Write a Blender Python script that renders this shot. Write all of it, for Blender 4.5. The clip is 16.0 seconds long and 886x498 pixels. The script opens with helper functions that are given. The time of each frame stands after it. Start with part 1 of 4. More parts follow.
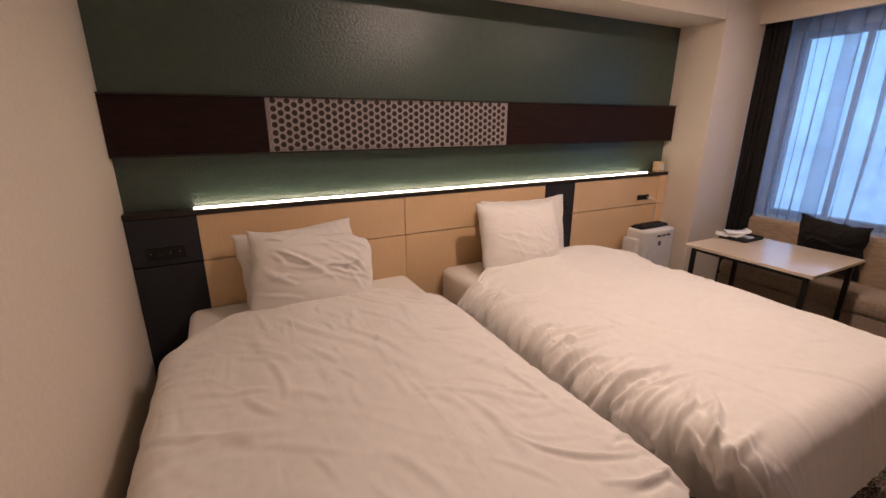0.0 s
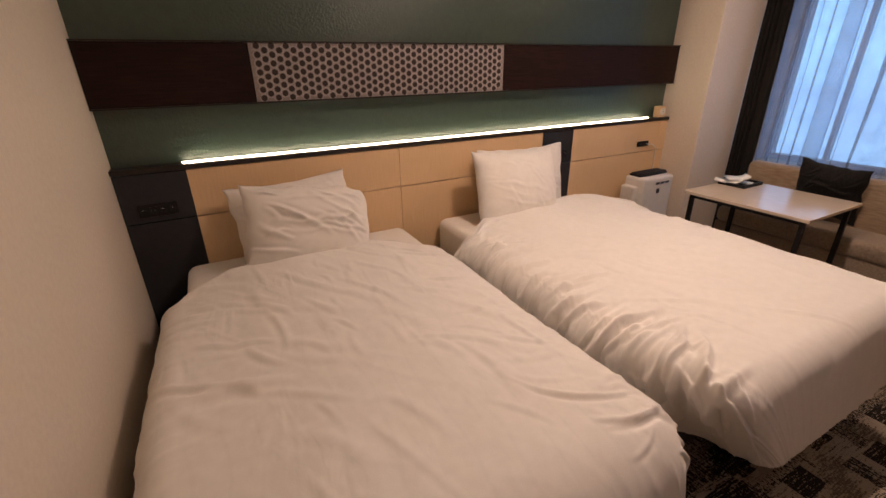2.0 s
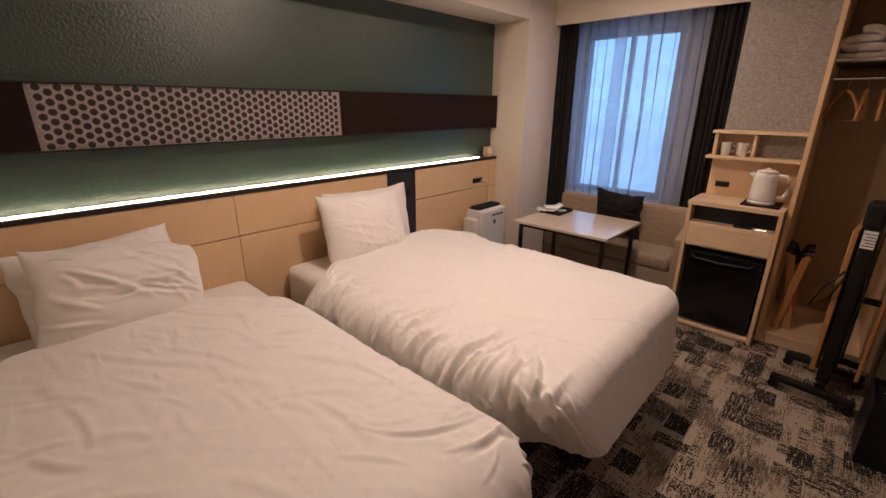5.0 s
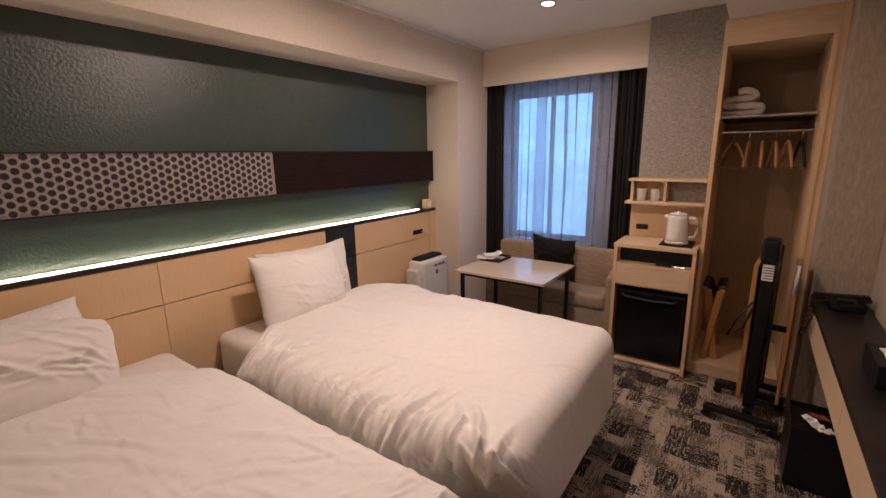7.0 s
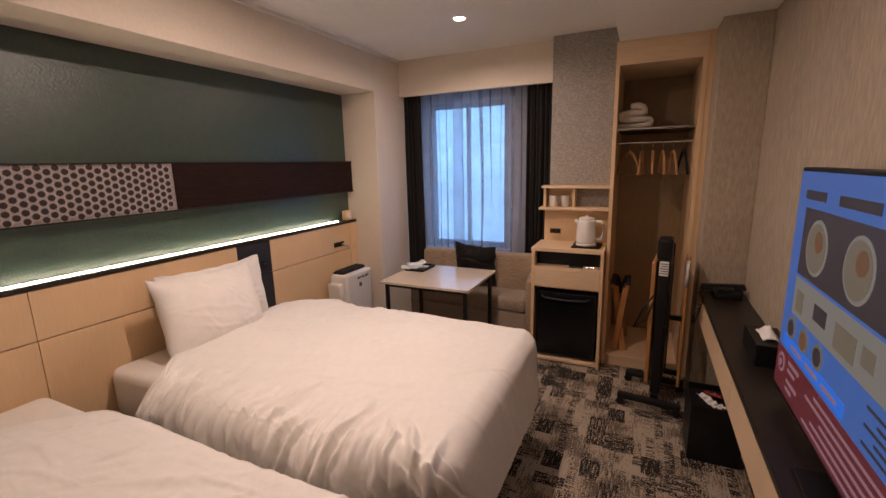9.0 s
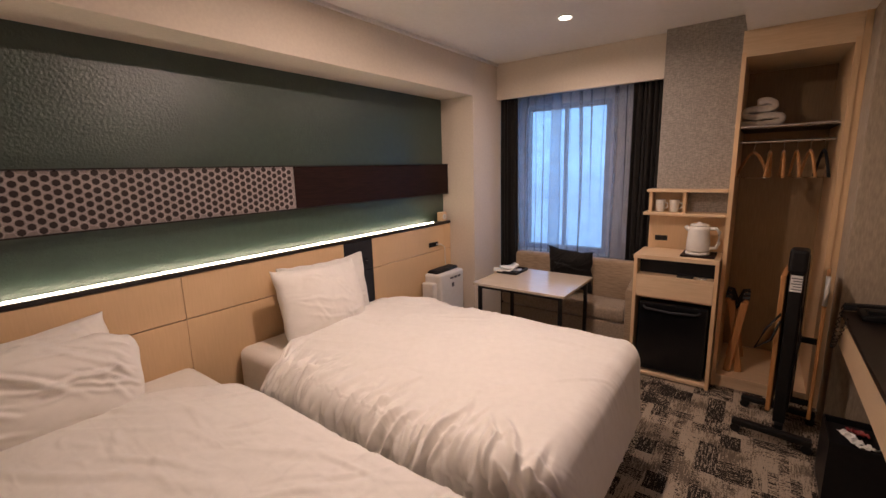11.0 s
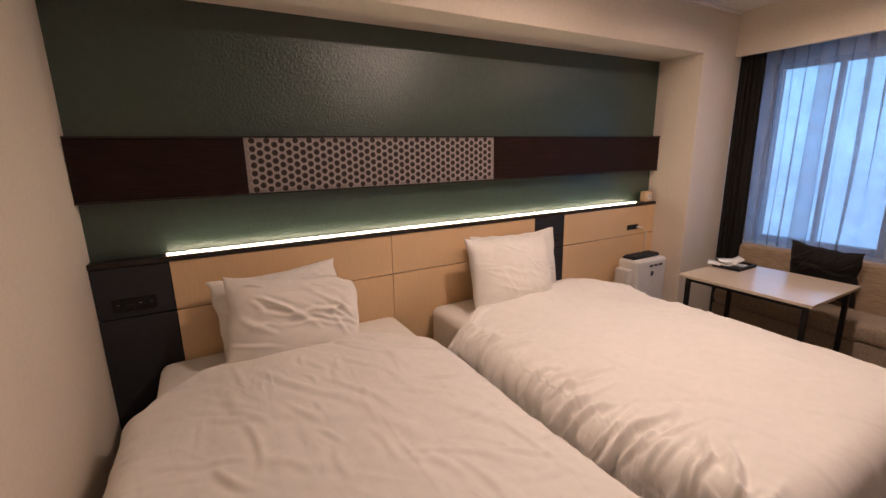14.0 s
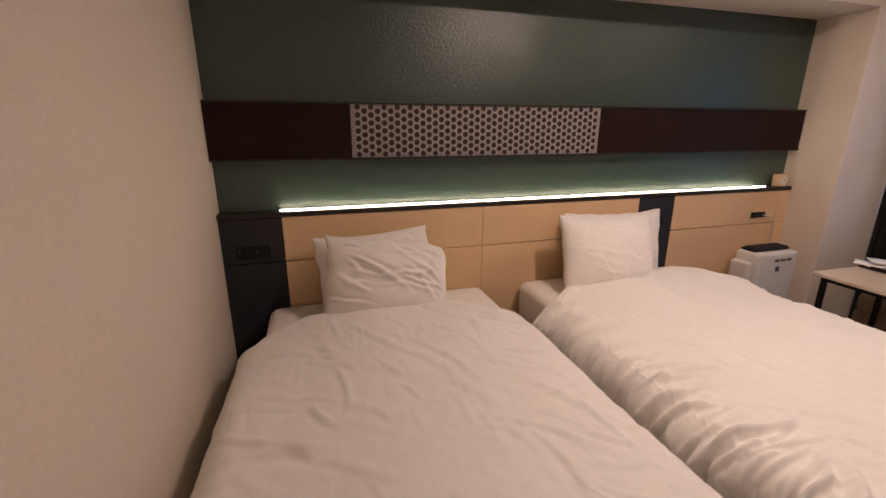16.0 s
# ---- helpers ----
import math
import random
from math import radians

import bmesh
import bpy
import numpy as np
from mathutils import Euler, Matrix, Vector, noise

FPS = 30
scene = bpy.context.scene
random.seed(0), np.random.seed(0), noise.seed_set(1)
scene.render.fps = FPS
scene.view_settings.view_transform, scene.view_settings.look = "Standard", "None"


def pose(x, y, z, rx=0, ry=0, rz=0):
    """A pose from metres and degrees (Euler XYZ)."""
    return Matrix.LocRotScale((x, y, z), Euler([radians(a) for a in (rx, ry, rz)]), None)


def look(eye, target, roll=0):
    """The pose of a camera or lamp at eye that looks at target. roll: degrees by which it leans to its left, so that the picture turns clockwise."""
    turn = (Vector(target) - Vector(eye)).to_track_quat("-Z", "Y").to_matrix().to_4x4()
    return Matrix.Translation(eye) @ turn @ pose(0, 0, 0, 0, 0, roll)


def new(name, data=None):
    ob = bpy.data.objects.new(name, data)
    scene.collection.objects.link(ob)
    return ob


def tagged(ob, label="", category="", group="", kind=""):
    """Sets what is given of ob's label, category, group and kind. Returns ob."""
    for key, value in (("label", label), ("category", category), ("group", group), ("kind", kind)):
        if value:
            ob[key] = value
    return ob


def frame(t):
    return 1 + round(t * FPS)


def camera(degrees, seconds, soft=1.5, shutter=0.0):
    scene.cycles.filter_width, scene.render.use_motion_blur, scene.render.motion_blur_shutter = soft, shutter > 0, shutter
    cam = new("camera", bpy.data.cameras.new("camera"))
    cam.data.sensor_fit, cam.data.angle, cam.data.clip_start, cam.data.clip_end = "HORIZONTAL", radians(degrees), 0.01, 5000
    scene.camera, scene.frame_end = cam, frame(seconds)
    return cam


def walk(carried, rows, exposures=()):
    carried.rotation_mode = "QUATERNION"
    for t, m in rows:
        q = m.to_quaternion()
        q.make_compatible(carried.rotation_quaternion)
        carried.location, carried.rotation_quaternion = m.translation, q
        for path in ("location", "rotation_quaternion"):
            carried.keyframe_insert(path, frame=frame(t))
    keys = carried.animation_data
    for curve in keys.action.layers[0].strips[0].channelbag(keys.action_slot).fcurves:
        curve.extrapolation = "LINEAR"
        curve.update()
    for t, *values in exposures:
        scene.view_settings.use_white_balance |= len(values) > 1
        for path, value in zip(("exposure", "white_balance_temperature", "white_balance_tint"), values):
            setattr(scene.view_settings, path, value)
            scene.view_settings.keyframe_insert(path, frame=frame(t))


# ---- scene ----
cam = camera(92.0, 16.0)
EXPOSURES = [(0.0, 0.0, 6330, 10), (2.5, -0.05, 6740, 10), (5.0, 0.0, 6340, 10), (8.0, 0.06, 6150, 10), (10.5, 0.03, 6410, 10), (12.0, 0.05, 6050, 10), (14.0, 0.01, 6380, 10), (16.0, -0.07, 6230, 10)]
PATH = [
    (0, (0.411, -2.324, 1.49), (1.296, -0.628, 0.909), 0.1),
    (0.5, (0.403, -2.325, 1.477), (1.284, -0.657, 0.812), 0.0),
    (1, (0.406, -2.318, 1.468), (1.273, -0.678, 0.72), -0.3),
    (1.5, (0.414, -2.323, 1.475), (1.272, -0.692, 0.697), -0.7),
    (2, (0.421, -2.322, 1.476), (1.279, -0.695, 0.69), -0.9),
    (2.5, (0.421, -2.319, 1.481), (1.286, -0.698, 0.69), -1.1),
    (3, (0.442, -2.324, 1.463), (1.326, -0.713, 0.672), -1.4),
    (3.5, (0.468, -2.331, 1.459), (1.504, -0.825, 0.649), -1.5),
    (4, (0.471, -2.347, 1.472), (1.659, -0.965, 0.648), -0.3),
    (4.5, (0.487, -2.371, 1.48), (1.732, -1.036, 0.664), -0.3),
    (5, (0.478, -2.377, 1.517), (1.863, -1.084, 0.878), 0.3),
    (5.2, (0.482, -2.398, 1.523), (1.909, -1.121, 0.947), 0.2),
    (7.5, (0.521, -2.419, 1.557), (2.138, -1.318, 1.139), -1.5),
    (8, (0.533, -2.407, 1.552), (2.200, -1.378, 1.144), -1.8),
    (8.2, (0.531, -2.405, 1.552), (2.224, -1.408, 1.146), -1.7),
    (9.25, (0.518, -2.4, 1.553), (2.296, -1.582, 1.165), -1.3),
    (10.3, (0.497, -2.378, 1.548), (2.227, -1.445, 1.178), -1.1),
    (10.5, (0.486, -2.356, 1.554), (2.186, -1.369, 1.184), -1.3),
    (11, (0.465, -2.339, 1.555), (2.043, -1.166, 1.185), -1.5),
    (11.5, (0.439, -2.298, 1.554), (1.857, -0.938, 1.18), -1.6),
    (12, (0.448, -2.343, 1.547), (1.584, -0.74, 1.176), -2.2),
    (12.5, (0.44, -2.337, 1.519), (1.277, -0.559, 1.146), -3.1),
    (13, (0.452, -2.326, 1.533), (1.2, -0.52, 1.109), -2.8),
    (13.5, (0.437, -2.273, 1.52), (1.342, -0.545, 1.08), -1.5),
    (14, (0.459, -2.235, 1.512), (1.408, -0.532, 1.065), -1.1),
    (14.5, (0.495, -2.219, 1.504), (1.43, -0.513, 1.04), -0.3),
    (15, (0.511, -2.234, 1.499), (1.263, -0.446, 1.01), -0.1),
    (15.5, (0.498, -2.24, 1.489), (1.127, -0.412, 0.975), 0.3),
    (16, (0.465, -2.23, 1.487), (1.014, -0.388, 0.933), 0.1),
]
walk(cam, [(t, look(eye, target, roll)) for t, eye, target, roll in PATH], EXPOSURES)

# ---- world, lights ----
world = bpy.data.worlds.new("sky")
scene.world = world
world.use_nodes = True
wn = world.node_tree
bg = wn.nodes["Background"]
sky = wn.nodes.new("ShaderNodeTexSky")
sky.sky_type, sky.sun_disc = "NISHITA", False
sky.sun_elevation, sky.sun_rotation = radians(8), radians(200)
wn.links.new(sky.outputs[0], bg.inputs[0])
bg.inputs[1].default_value = 0.08

WARM = (1.0, 0.725, 0.60)
LED_E = 24.0
CEIL, BULK = 2.485, 2.334
# the last, in the bulkhead, is an added fill lamp for bed sides and feet
DOWNLIGHTS_AND_FILL = [(3.32, -1.235, CEIL, 10.6, 165), (1.92, -1.26, CEIL, 22.0, 176), (1.4, -2.5, BULK, 2.8, 172)]


def lamp(name, kind, m, watts, colour, **kw):
    data = bpy.data.lights.new(name, kind)
    data.energy, data.color = watts, colour
    for key, value in kw.items():
        if key == "size":
            data.size = value
        elif key == "size_y":
            data.shape, data.size_y = "RECTANGLE", value
        elif key == "disk":
            data.shape, data.size = "DISK", value
        elif key == "spread":
            data.spread = radians(value)
    ob = new(name, data)
    ob.matrix_basis = m
    return ob


for lx, ly, lz, watts, spread in DOWNLIGHTS_AND_FILL:
    lamp("downlight_or_fill_beam", "AREA", pose(lx, ly, lz - 0.012), watts, WARM, disk=0.07, spread=spread)


# ---- materials ----
def surf(name, a, b=None, scale=20.0, rough=0.6, bump=0.0, bscale=None, stretch=(1, 1, 1), metal=0.0, lo=0.35, hi=0.65, blotch=0.0, detail=6.0, sheen=0.0, spec=0.5, coat=0.0):
    """A procedural surface: two colours mixed by noise, broad blotches, and fine relief."""
    m = bpy.data.materials.new(name)
    m.use_nodes = True
    t = m.node_tree
    p = t.nodes["Principled BSDF"]
    p.inputs["Roughness"].default_value, p.inputs["Metallic"].default_value = rough, metal
    p.inputs["Specular IOR Level"].default_value = spec
    p.inputs["Coat Weight"].default_value, p.inputs["Coat Roughness"].default_value = coat, 0.36
    if sheen:
        p.inputs["Sheen Weight"].default_value = sheen
    b = b or tuple(0.86 * c for c in a)
    co = t.nodes.new("ShaderNodeTexCoord")
    mp = t.nodes.new("ShaderNodeMapping")
    mp.inputs["Scale"].default_value = stretch
    t.links.new(co.outputs["Object"], mp.inputs[0])
    n = t.nodes.new("ShaderNodeTexNoise")
    n.inputs["Scale"].default_value, n.inputs["Detail"].default_value = scale, detail
    t.links.new(mp.outputs[0], n.inputs["Vector"])
    r = t.nodes.new("ShaderNodeValToRGB")
    r.color_ramp.elements[0].position, r.color_ramp.elements[1].position = lo, hi
    r.color_ramp.elements[0].color, r.color_ramp.elements[1].color = (*a, 1), (*b, 1)
    t.links.new(n.outputs[0], r.inputs[0])
    out = r.outputs[0]
    if blotch:
        n2 = t.nodes.new("ShaderNodeTexNoise")
        n2.inputs["Scale"].default_value, n2.inputs["Detail"].default_value = 2.3, 3
        t.links.new(co.outputs["Object"], n2.inputs["Vector"])
        mr = t.nodes.new("ShaderNodeMapRange")
        mr.inputs["From Min"].default_value, mr.inputs["From Max"].default_value = 0.3, 0.7
        mr.inputs["To Min"].default_value, mr.inputs["To Max"].default_value = 1 - blotch, 1 + blotch
        t.links.new(n2.outputs[0], mr.inputs[0])
        mx = t.nodes.new("ShaderNodeVectorMath")
        mx.operation = "SCALE"
        t.links.new(out, mx.inputs[0])
        t.links.new(mr.outputs[0], mx.inputs["Scale"])
        out = mx.outputs[0]
    t.links.new(out, p.inputs["Base Color"])
    if bump:
        nb = t.nodes.new("ShaderNodeTexNoise")
        nb.inputs["Scale"].default_value, nb.inputs["Detail"].default_value = bscale or scale * 3, 4
        t.links.new(mp.outputs[0], nb.inputs["Vector"])
        bu = t.nodes.new("ShaderNodeBump")
        bu.inputs["Strength"].default_value, bu.inputs["Distance"].default_value = bump, 0.004
        t.links.new(nb.outputs[0], bu.inputs["Height"])
        t.links.new(bu.outputs[0], p.inputs["Normal"])
        t.links.new(bu.outputs[0], p.inputs["Coat Normal"])
    return m


def glow(name, colour, strength):
    m = bpy.data.materials.new(name)
    m.use_nodes = True
    p = m.node_tree.nodes["Principled BSDF"]
    p.inputs["Base Color"].default_value = (0.02, 0.02, 0.02, 1)
    p.inputs["Roughness"].default_value = 0.35
    p.inputs["Emission Color"].default_value = (*colour, 1)
    p.inputs["Emission Strength"].default_value = strength
    return m


PAPER = surf("white_wallpaper", (0.75, 0.665, 0.555), (0.71, 0.625, 0.52), 60, 0.75, 0.25, 140, blotch=0.02)
CEILING = surf("ceiling_paint", (0.81, 0.78, 0.73), (0.78, 0.75, 0.70), 40, 0.8, 0.15, 150, blotch=0.02)
GREEN = surf("green_textured_wallpaper", (0.037, 0.065, 0.050), (0.031, 0.055, 0.043), 30, 0.32, 0.78, 78, blotch=0.05, spec=0.85)
GREYPAPER = surf("grey_woven_wallpaper", (0.38, 0.345, 0.305), (0.25, 0.23, 0.205), 45, 0.8, 0.6, 120, stretch=(1, 1, 3.5), blotch=0.06)
BEIGEPAPER = surf("beige_wallpaper", (0.46, 0.385, 0.29), (0.39, 0.325, 0.245), 50, 0.75, 0.4, 120, stretch=(1, 1, 0.35), blotch=0.04)
BIRCH = surf("light_wood_veneer", (0.725, 0.51, 0.30), (0.69, 0.48, 0.277), 26, 0.42, 0.08, 90, stretch=(5, 5, 0.35), blotch=0.05)
BIRCH_H = surf("light_wood_veneer_lying", (0.74, 0.555, 0.36), (0.68, 0.50, 0.31), 26, 0.42, 0.08, 90, stretch=(5, 0.35, 5), blotch=0.05)
TABLEWOOD = surf("pale_table_laminate", (0.64, 0.54, 0.42), (0.60, 0.50, 0.38), 24, 0.13, 0.012, 90, stretch=(5, 0.4, 5), blotch=0.04, spec=1.0)
DARKWOOD = surf("dark_stained_wood", (0.024, 0.010, 0.008), (0.013, 0.006, 0.005), 22, 0.55, 0.15, 80, stretch=(0.4, 4, 7), blotch=0.08, spec=0.15)
CHARCOAL = surf("charcoal_laminate", (0.027, 0.028, 0.033), (0.022, 0.023, 0.028), 30, 0.55, 0.08, 120, blotch=0.05, spec=0.3)
LEDGE = surf("dark_ledge", (0.018, 0.011, 0.009), (0.012, 0.008, 0.006), 30, 0.4, 0.05)
BLACKPLASTIC = surf("black_plastic", (0.010, 0.010, 0.011), (0.007, 0.007, 0.008), 40, 0.42, 0.04, spec=0.3)
BLACKMETAL = surf("black_metal", (0.011, 0.010, 0.010), (0.007, 0.007, 0.007), 40, 0.45, 0.05, spec=0.3)
BLACKGLOSS = surf("black_gloss", (0.008, 0.008, 0.009), (0.006, 0.006, 0.007), 30, 0.18)
DARKTOP = surf("dark_desktop", (0.020, 0.015, 0.012), (0.014, 0.010, 0.008), 26, 0.35, 0.06)
HEXDARK = surf("dark_lattice_ground", (0.028, 0.015, 0.013), (0.016, 0.009, 0.008), 20, 0.45)
HEXRIB = surf("pale_lattice_rib", (0.50, 0.45, 0.43), (0.40, 0.35, 0.335), 90, 0.5, 0.1)
HEXLIGHT = surf("pale_lattice", (0.31, 0.265, 0.25), (0.23, 0.195, 0.185), 90, 0.5, 0.15)
LINEN = surf("white_cotton", (0.84, 0.805, 0.752), (0.81, 0.775, 0.722), 30, 0.85, 0.12, 260, blotch=0.015, sheen=0.15, spec=0.25)
DUVET = surf("white_quilted_cotton", (0.84, 0.805, 0.752), (0.81, 0.775, 0.722), 30, 0.85, 0.12, 260, blotch=0.015, sheen=0.15, spec=0.25)
SHEET = surf("white_sheet", (0.83, 0.79, 0.725), (0.80, 0.76, 0.695), 30, 0.85, 0.12, 260, sheen=0.1, spec=0.25)
WHITEPLASTIC = surf("white_plastic", (0.76, 0.74, 0.70), (0.72, 0.70, 0.66), 30, 0.35, 0.02)
CERAMIC = surf("white_ceramic", (0.78, 0.76, 0.72), (0.74, 0.72, 0.68), 30, 0.2)
SOFAFABRIC = surf("beige_woven_fabric", (0.40, 0.30, 0.20), (0.28, 0.20, 0.13), 42, 0.9, 0.5, 220, stretch=(1, 0.35, 3), blotch=0.08, sheen=0.2)
SOFABASE = surf("brown_sofa_fabric", (0.34, 0.27, 0.20), (0.25, 0.19, 0.135), 70, 0.9, 0.5, 220, blotch=0.08, sheen=0.2)
CUSHION = surf("dark_grey_fabric", (0.020, 0.019, 0.018), (0.013, 0.012, 0.012), 80, 0.9, 0.5, 260, sheen=0.05, spec=0.2)
CURTAIN = surf("charcoal_curtain", (0.018, 0.016, 0.015), (0.012, 0.011, 0.010), 60, 0.8, 0.4, 240, stretch=(1, 1, 0.4), sheen=0.03, spec=0.2)
ORANGEWOOD = surf("honey_wood", (0.50, 0.25, 0.09), (0.40, 0.18, 0.06), 24, 0.4, 0.06, 80, stretch=(4, 4, 0.5))
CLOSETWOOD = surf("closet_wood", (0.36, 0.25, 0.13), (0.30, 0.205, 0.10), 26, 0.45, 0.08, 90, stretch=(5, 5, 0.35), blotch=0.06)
CHROME = surf("chrome", (0.75, 0.75, 0.75), (0.68, 0.68, 0.68), 20, 0.15, metal=1.0)
TOWEL = surf("cream_blanket", (0.66, 0.60, 0.53), (0.58, 0.52, 0.45), 60, 0.95, 0.6, 200, sheen=0.3)
PRINT = surf("grey_print", (0.10, 0.10, 0.11), (0.08, 0.08, 0.09), 20, 0.6)
PAPERWHITE = surf("white_paper", (0.80, 0.79, 0.77), (0.76, 0.75, 0.73), 30, 0.8, 0.1)
ALU = surf("grey_window_frame", (0.42, 0.43, 0.45), (0.37, 0.38, 0.40), 30, 0.5)
RED = surf("red_wrapper", (0.30, 0.05, 0.05), (0.24, 0.04, 0.04), 20, 0.45)
LEDGLOW = glow("led_glow", (1.0, 0.83, 0.58), LED_E)
DISCGLOW = glow("lamp_glow", (1.0, 0.85, 0.62), 12.0)


def carpet():
    """Carpet tiles of beige and charcoal, with worn blocks and streaks."""
    m = bpy.data.materials.new("patterned_carpet")
    m.use_nodes = True
    t = m.node_tree
    p = t.nodes["Principled BSDF"]
    p.inputs["Roughness"].default_value = 0.95
    p.inputs["Specular IOR Level"].default_value = 0.1
    co = t.nodes.new("ShaderNodeTexCoord")

    def noise_at(scale, stretch, detail=4.0):
        mp = t.nodes.new("ShaderNodeMapping")
        mp.inputs["Scale"].default_value = stretch
        n = t.nodes.new("ShaderNodeTexNoise")
        n.inputs["Scale"].default_value, n.inputs["Detail"].default_value = scale, detail
        t.links.new(co.outputs["Object"], mp.inputs[0])
        t.links.new(mp.outputs[0], n.inputs["Vector"])
        return n.outputs[0]

    def cells(size, shift):
        mp = t.nodes.new("ShaderNodeMapping")
        mp.inputs["Location"].default_value = shift
        mp.inputs["Scale"].default_value = (1 / size[0], 1 / size[1], 1)
        fl = t.nodes.new("ShaderNodeVectorMath")
        fl.operation = "FLOOR"
        w = t.nodes.new("ShaderNodeTexWhiteNoise")
        t.links.new(co.outputs["Object"], mp.inputs[0])
        t.links.new(mp.outputs[0], fl.inputs[0])
        t.links.new(fl.outputs[0], w.inputs["Vector"])
        return w.outputs["Value"]

    def math_node(op, a, b):
        n = t.nodes.new("ShaderNodeMath")
        n.operation = op
        for k, v in enumerate((a, b)):
            if isinstance(v, float):
                n.inputs[k].default_value = v
            else:
                t.links.new(v, n.inputs[k])
        return n.outputs[0]

    def over(value, edge):
        mr = t.nodes.new("ShaderNodeMapRange")
        mr.interpolation_type = "SMOOTHSTEP"
        mr.inputs["From Min"].default_value, mr.inputs["From Max"].default_value = edge - 0.10, edge + 0.10
        t.links.new(value, mr.inputs[0])
        return mr.outputs[0]

    streak_x = noise_at(46.0, (0.3, 3.0, 1), 6.0)
    streak_y = noise_at(46.0, (3.0, 0.3, 1), 6.0)
    speck = noise_at(110.0, (1, 1, 1), 3.0)
    streak_x, streak_y = (math_node("ADD", s, math_node("MULTIPLY", math_node("SUBTRACT", speck, 0.5), 0.75)) for s in (streak_x, streak_y))
    # dark rectangles, frayed by streaks along and across
    big = over(math_node("ADD", cells((0.14, 0.095, 1), (0.1, 0.0, 0)), math_node("MULTIPLY", math_node("SUBTRACT", streak_x, 0.5), 1.3)), 0.84)
    tall = over(math_node("ADD", cells((0.08, 0.15, 1), (0.3, 0.2, 0)), math_node("MULTIPLY", math_node("SUBTRACT", streak_y, 0.5), 1.3)), 0.88)
    bars = over(math_node("ADD", cells((0.33, 0.045, 1), (0.0, 0.4, 0)), math_node("MULTIPLY", math_node("SUBTRACT", streak_y, 0.5), 1.5)), 0.92)
    wear = over(math_node("ADD", noise_at(5.0, (1, 1, 1)), math_node("MULTIPLY", math_node("SUBTRACT", streak_x, 0.5), 0.8)), 0.55)
    dark = math_node("MAXIMUM", math_node("MAXIMUM", big, tall), math_node("MAXIMUM", bars, math_node("MULTIPLY", wear, 0.62)))
    pile = noise_at(240.0, (1, 1, 1), 2.0)
    ramp = t.nodes.new("ShaderNodeValToRGB")
    ramp.color_ramp.elements[0].color, ramp.color_ramp.elements[1].color = (0.41, 0.34, 0.262, 1), (0.020, 0.017, 0.015, 1)
    mid = ramp.color_ramp.elements.new(0.5)
    mid.color = (0.19, 0.15, 0.11, 1)
    t.links.new(math_node("ADD", math_node("MULTIPLY", dark, 0.95), math_node("MULTIPLY", math_node("SUBTRACT", pile, 0.40), 0.70)), ramp.inputs[0])
    t.links.new(ramp.outputs[0], p.inputs["Base Color"])
    bu = t.nodes.new("ShaderNodeBump")
    bu.inputs["Strength"].default_value, bu.inputs["Distance"].default_value = 0.7, 0.004
    t.links.new(pile, bu.inputs["Height"])
    t.links.new(bu.outputs[0], p.inputs["Normal"])
    return m


def sheer():
    """Thin white voile: part see-through, part scattering."""
    m = bpy.data.materials.new("white_voile")
    m.use_nodes = True
    t = m.node_tree
    for n in list(t.nodes):
        if n.type == "BSDF_PRINCIPLED":
            t.nodes.remove(n)
    out = next(n for n in t.nodes if n.type == "OUTPUT_MATERIAL")
    clear, veil, mix = (t.nodes.new(k) for k in ("ShaderNodeBsdfTransparent", "ShaderNodeBsdfTranslucent", "ShaderNodeMixShader"))
    face = t.nodes.new("ShaderNodeBsdfDiffuse")
    both = t.nodes.new("ShaderNodeMixShader")
    veil.inputs[0].default_value = face.inputs[0].default_value = (0.42, 0.46, 0.55, 1)
    both.inputs[0].default_value = 0.5
    t.links.new(veil.outputs[0], both.inputs[1])
    t.links.new(face.outputs[0], both.inputs[2])
    co = t.nodes.new("ShaderNodeTexCoord")
    n = t.nodes.new("ShaderNodeTexNoise")
    n.inputs["Scale"].default_value = 9
    mr = t.nodes.new("ShaderNodeMapRange")
    mr.inputs["To Min"].default_value, mr.inputs["To Max"].default_value = 0.25, 0.40
    t.links.new(co.outputs["Object"], n.inputs["Vector"])
    t.links.new(n.outputs[0], mr.inputs[0])
    t.links.new(mr.outputs[0], mix.inputs[0])
    t.links.new(clear.outputs[0], mix.inputs[1])
    t.links.new(both.outputs[0], mix.inputs[2])
    t.links.new(mix.outputs[0], out.inputs[0])
    return m


def glass():
    m = bpy.data.materials.new("window_glass")
    m.use_nodes = True
    t = m.node_tree
    p = t.nodes["Principled BSDF"]
    p.inputs["Base Color"].default_value = (0.95, 0.97, 1, 1)
    p.inputs["Transmission Weight"].default_value, p.inputs["Roughness"].default_value, p.inputs["IOR"].default_value = 1.0, 0.02, 1.01
    return m


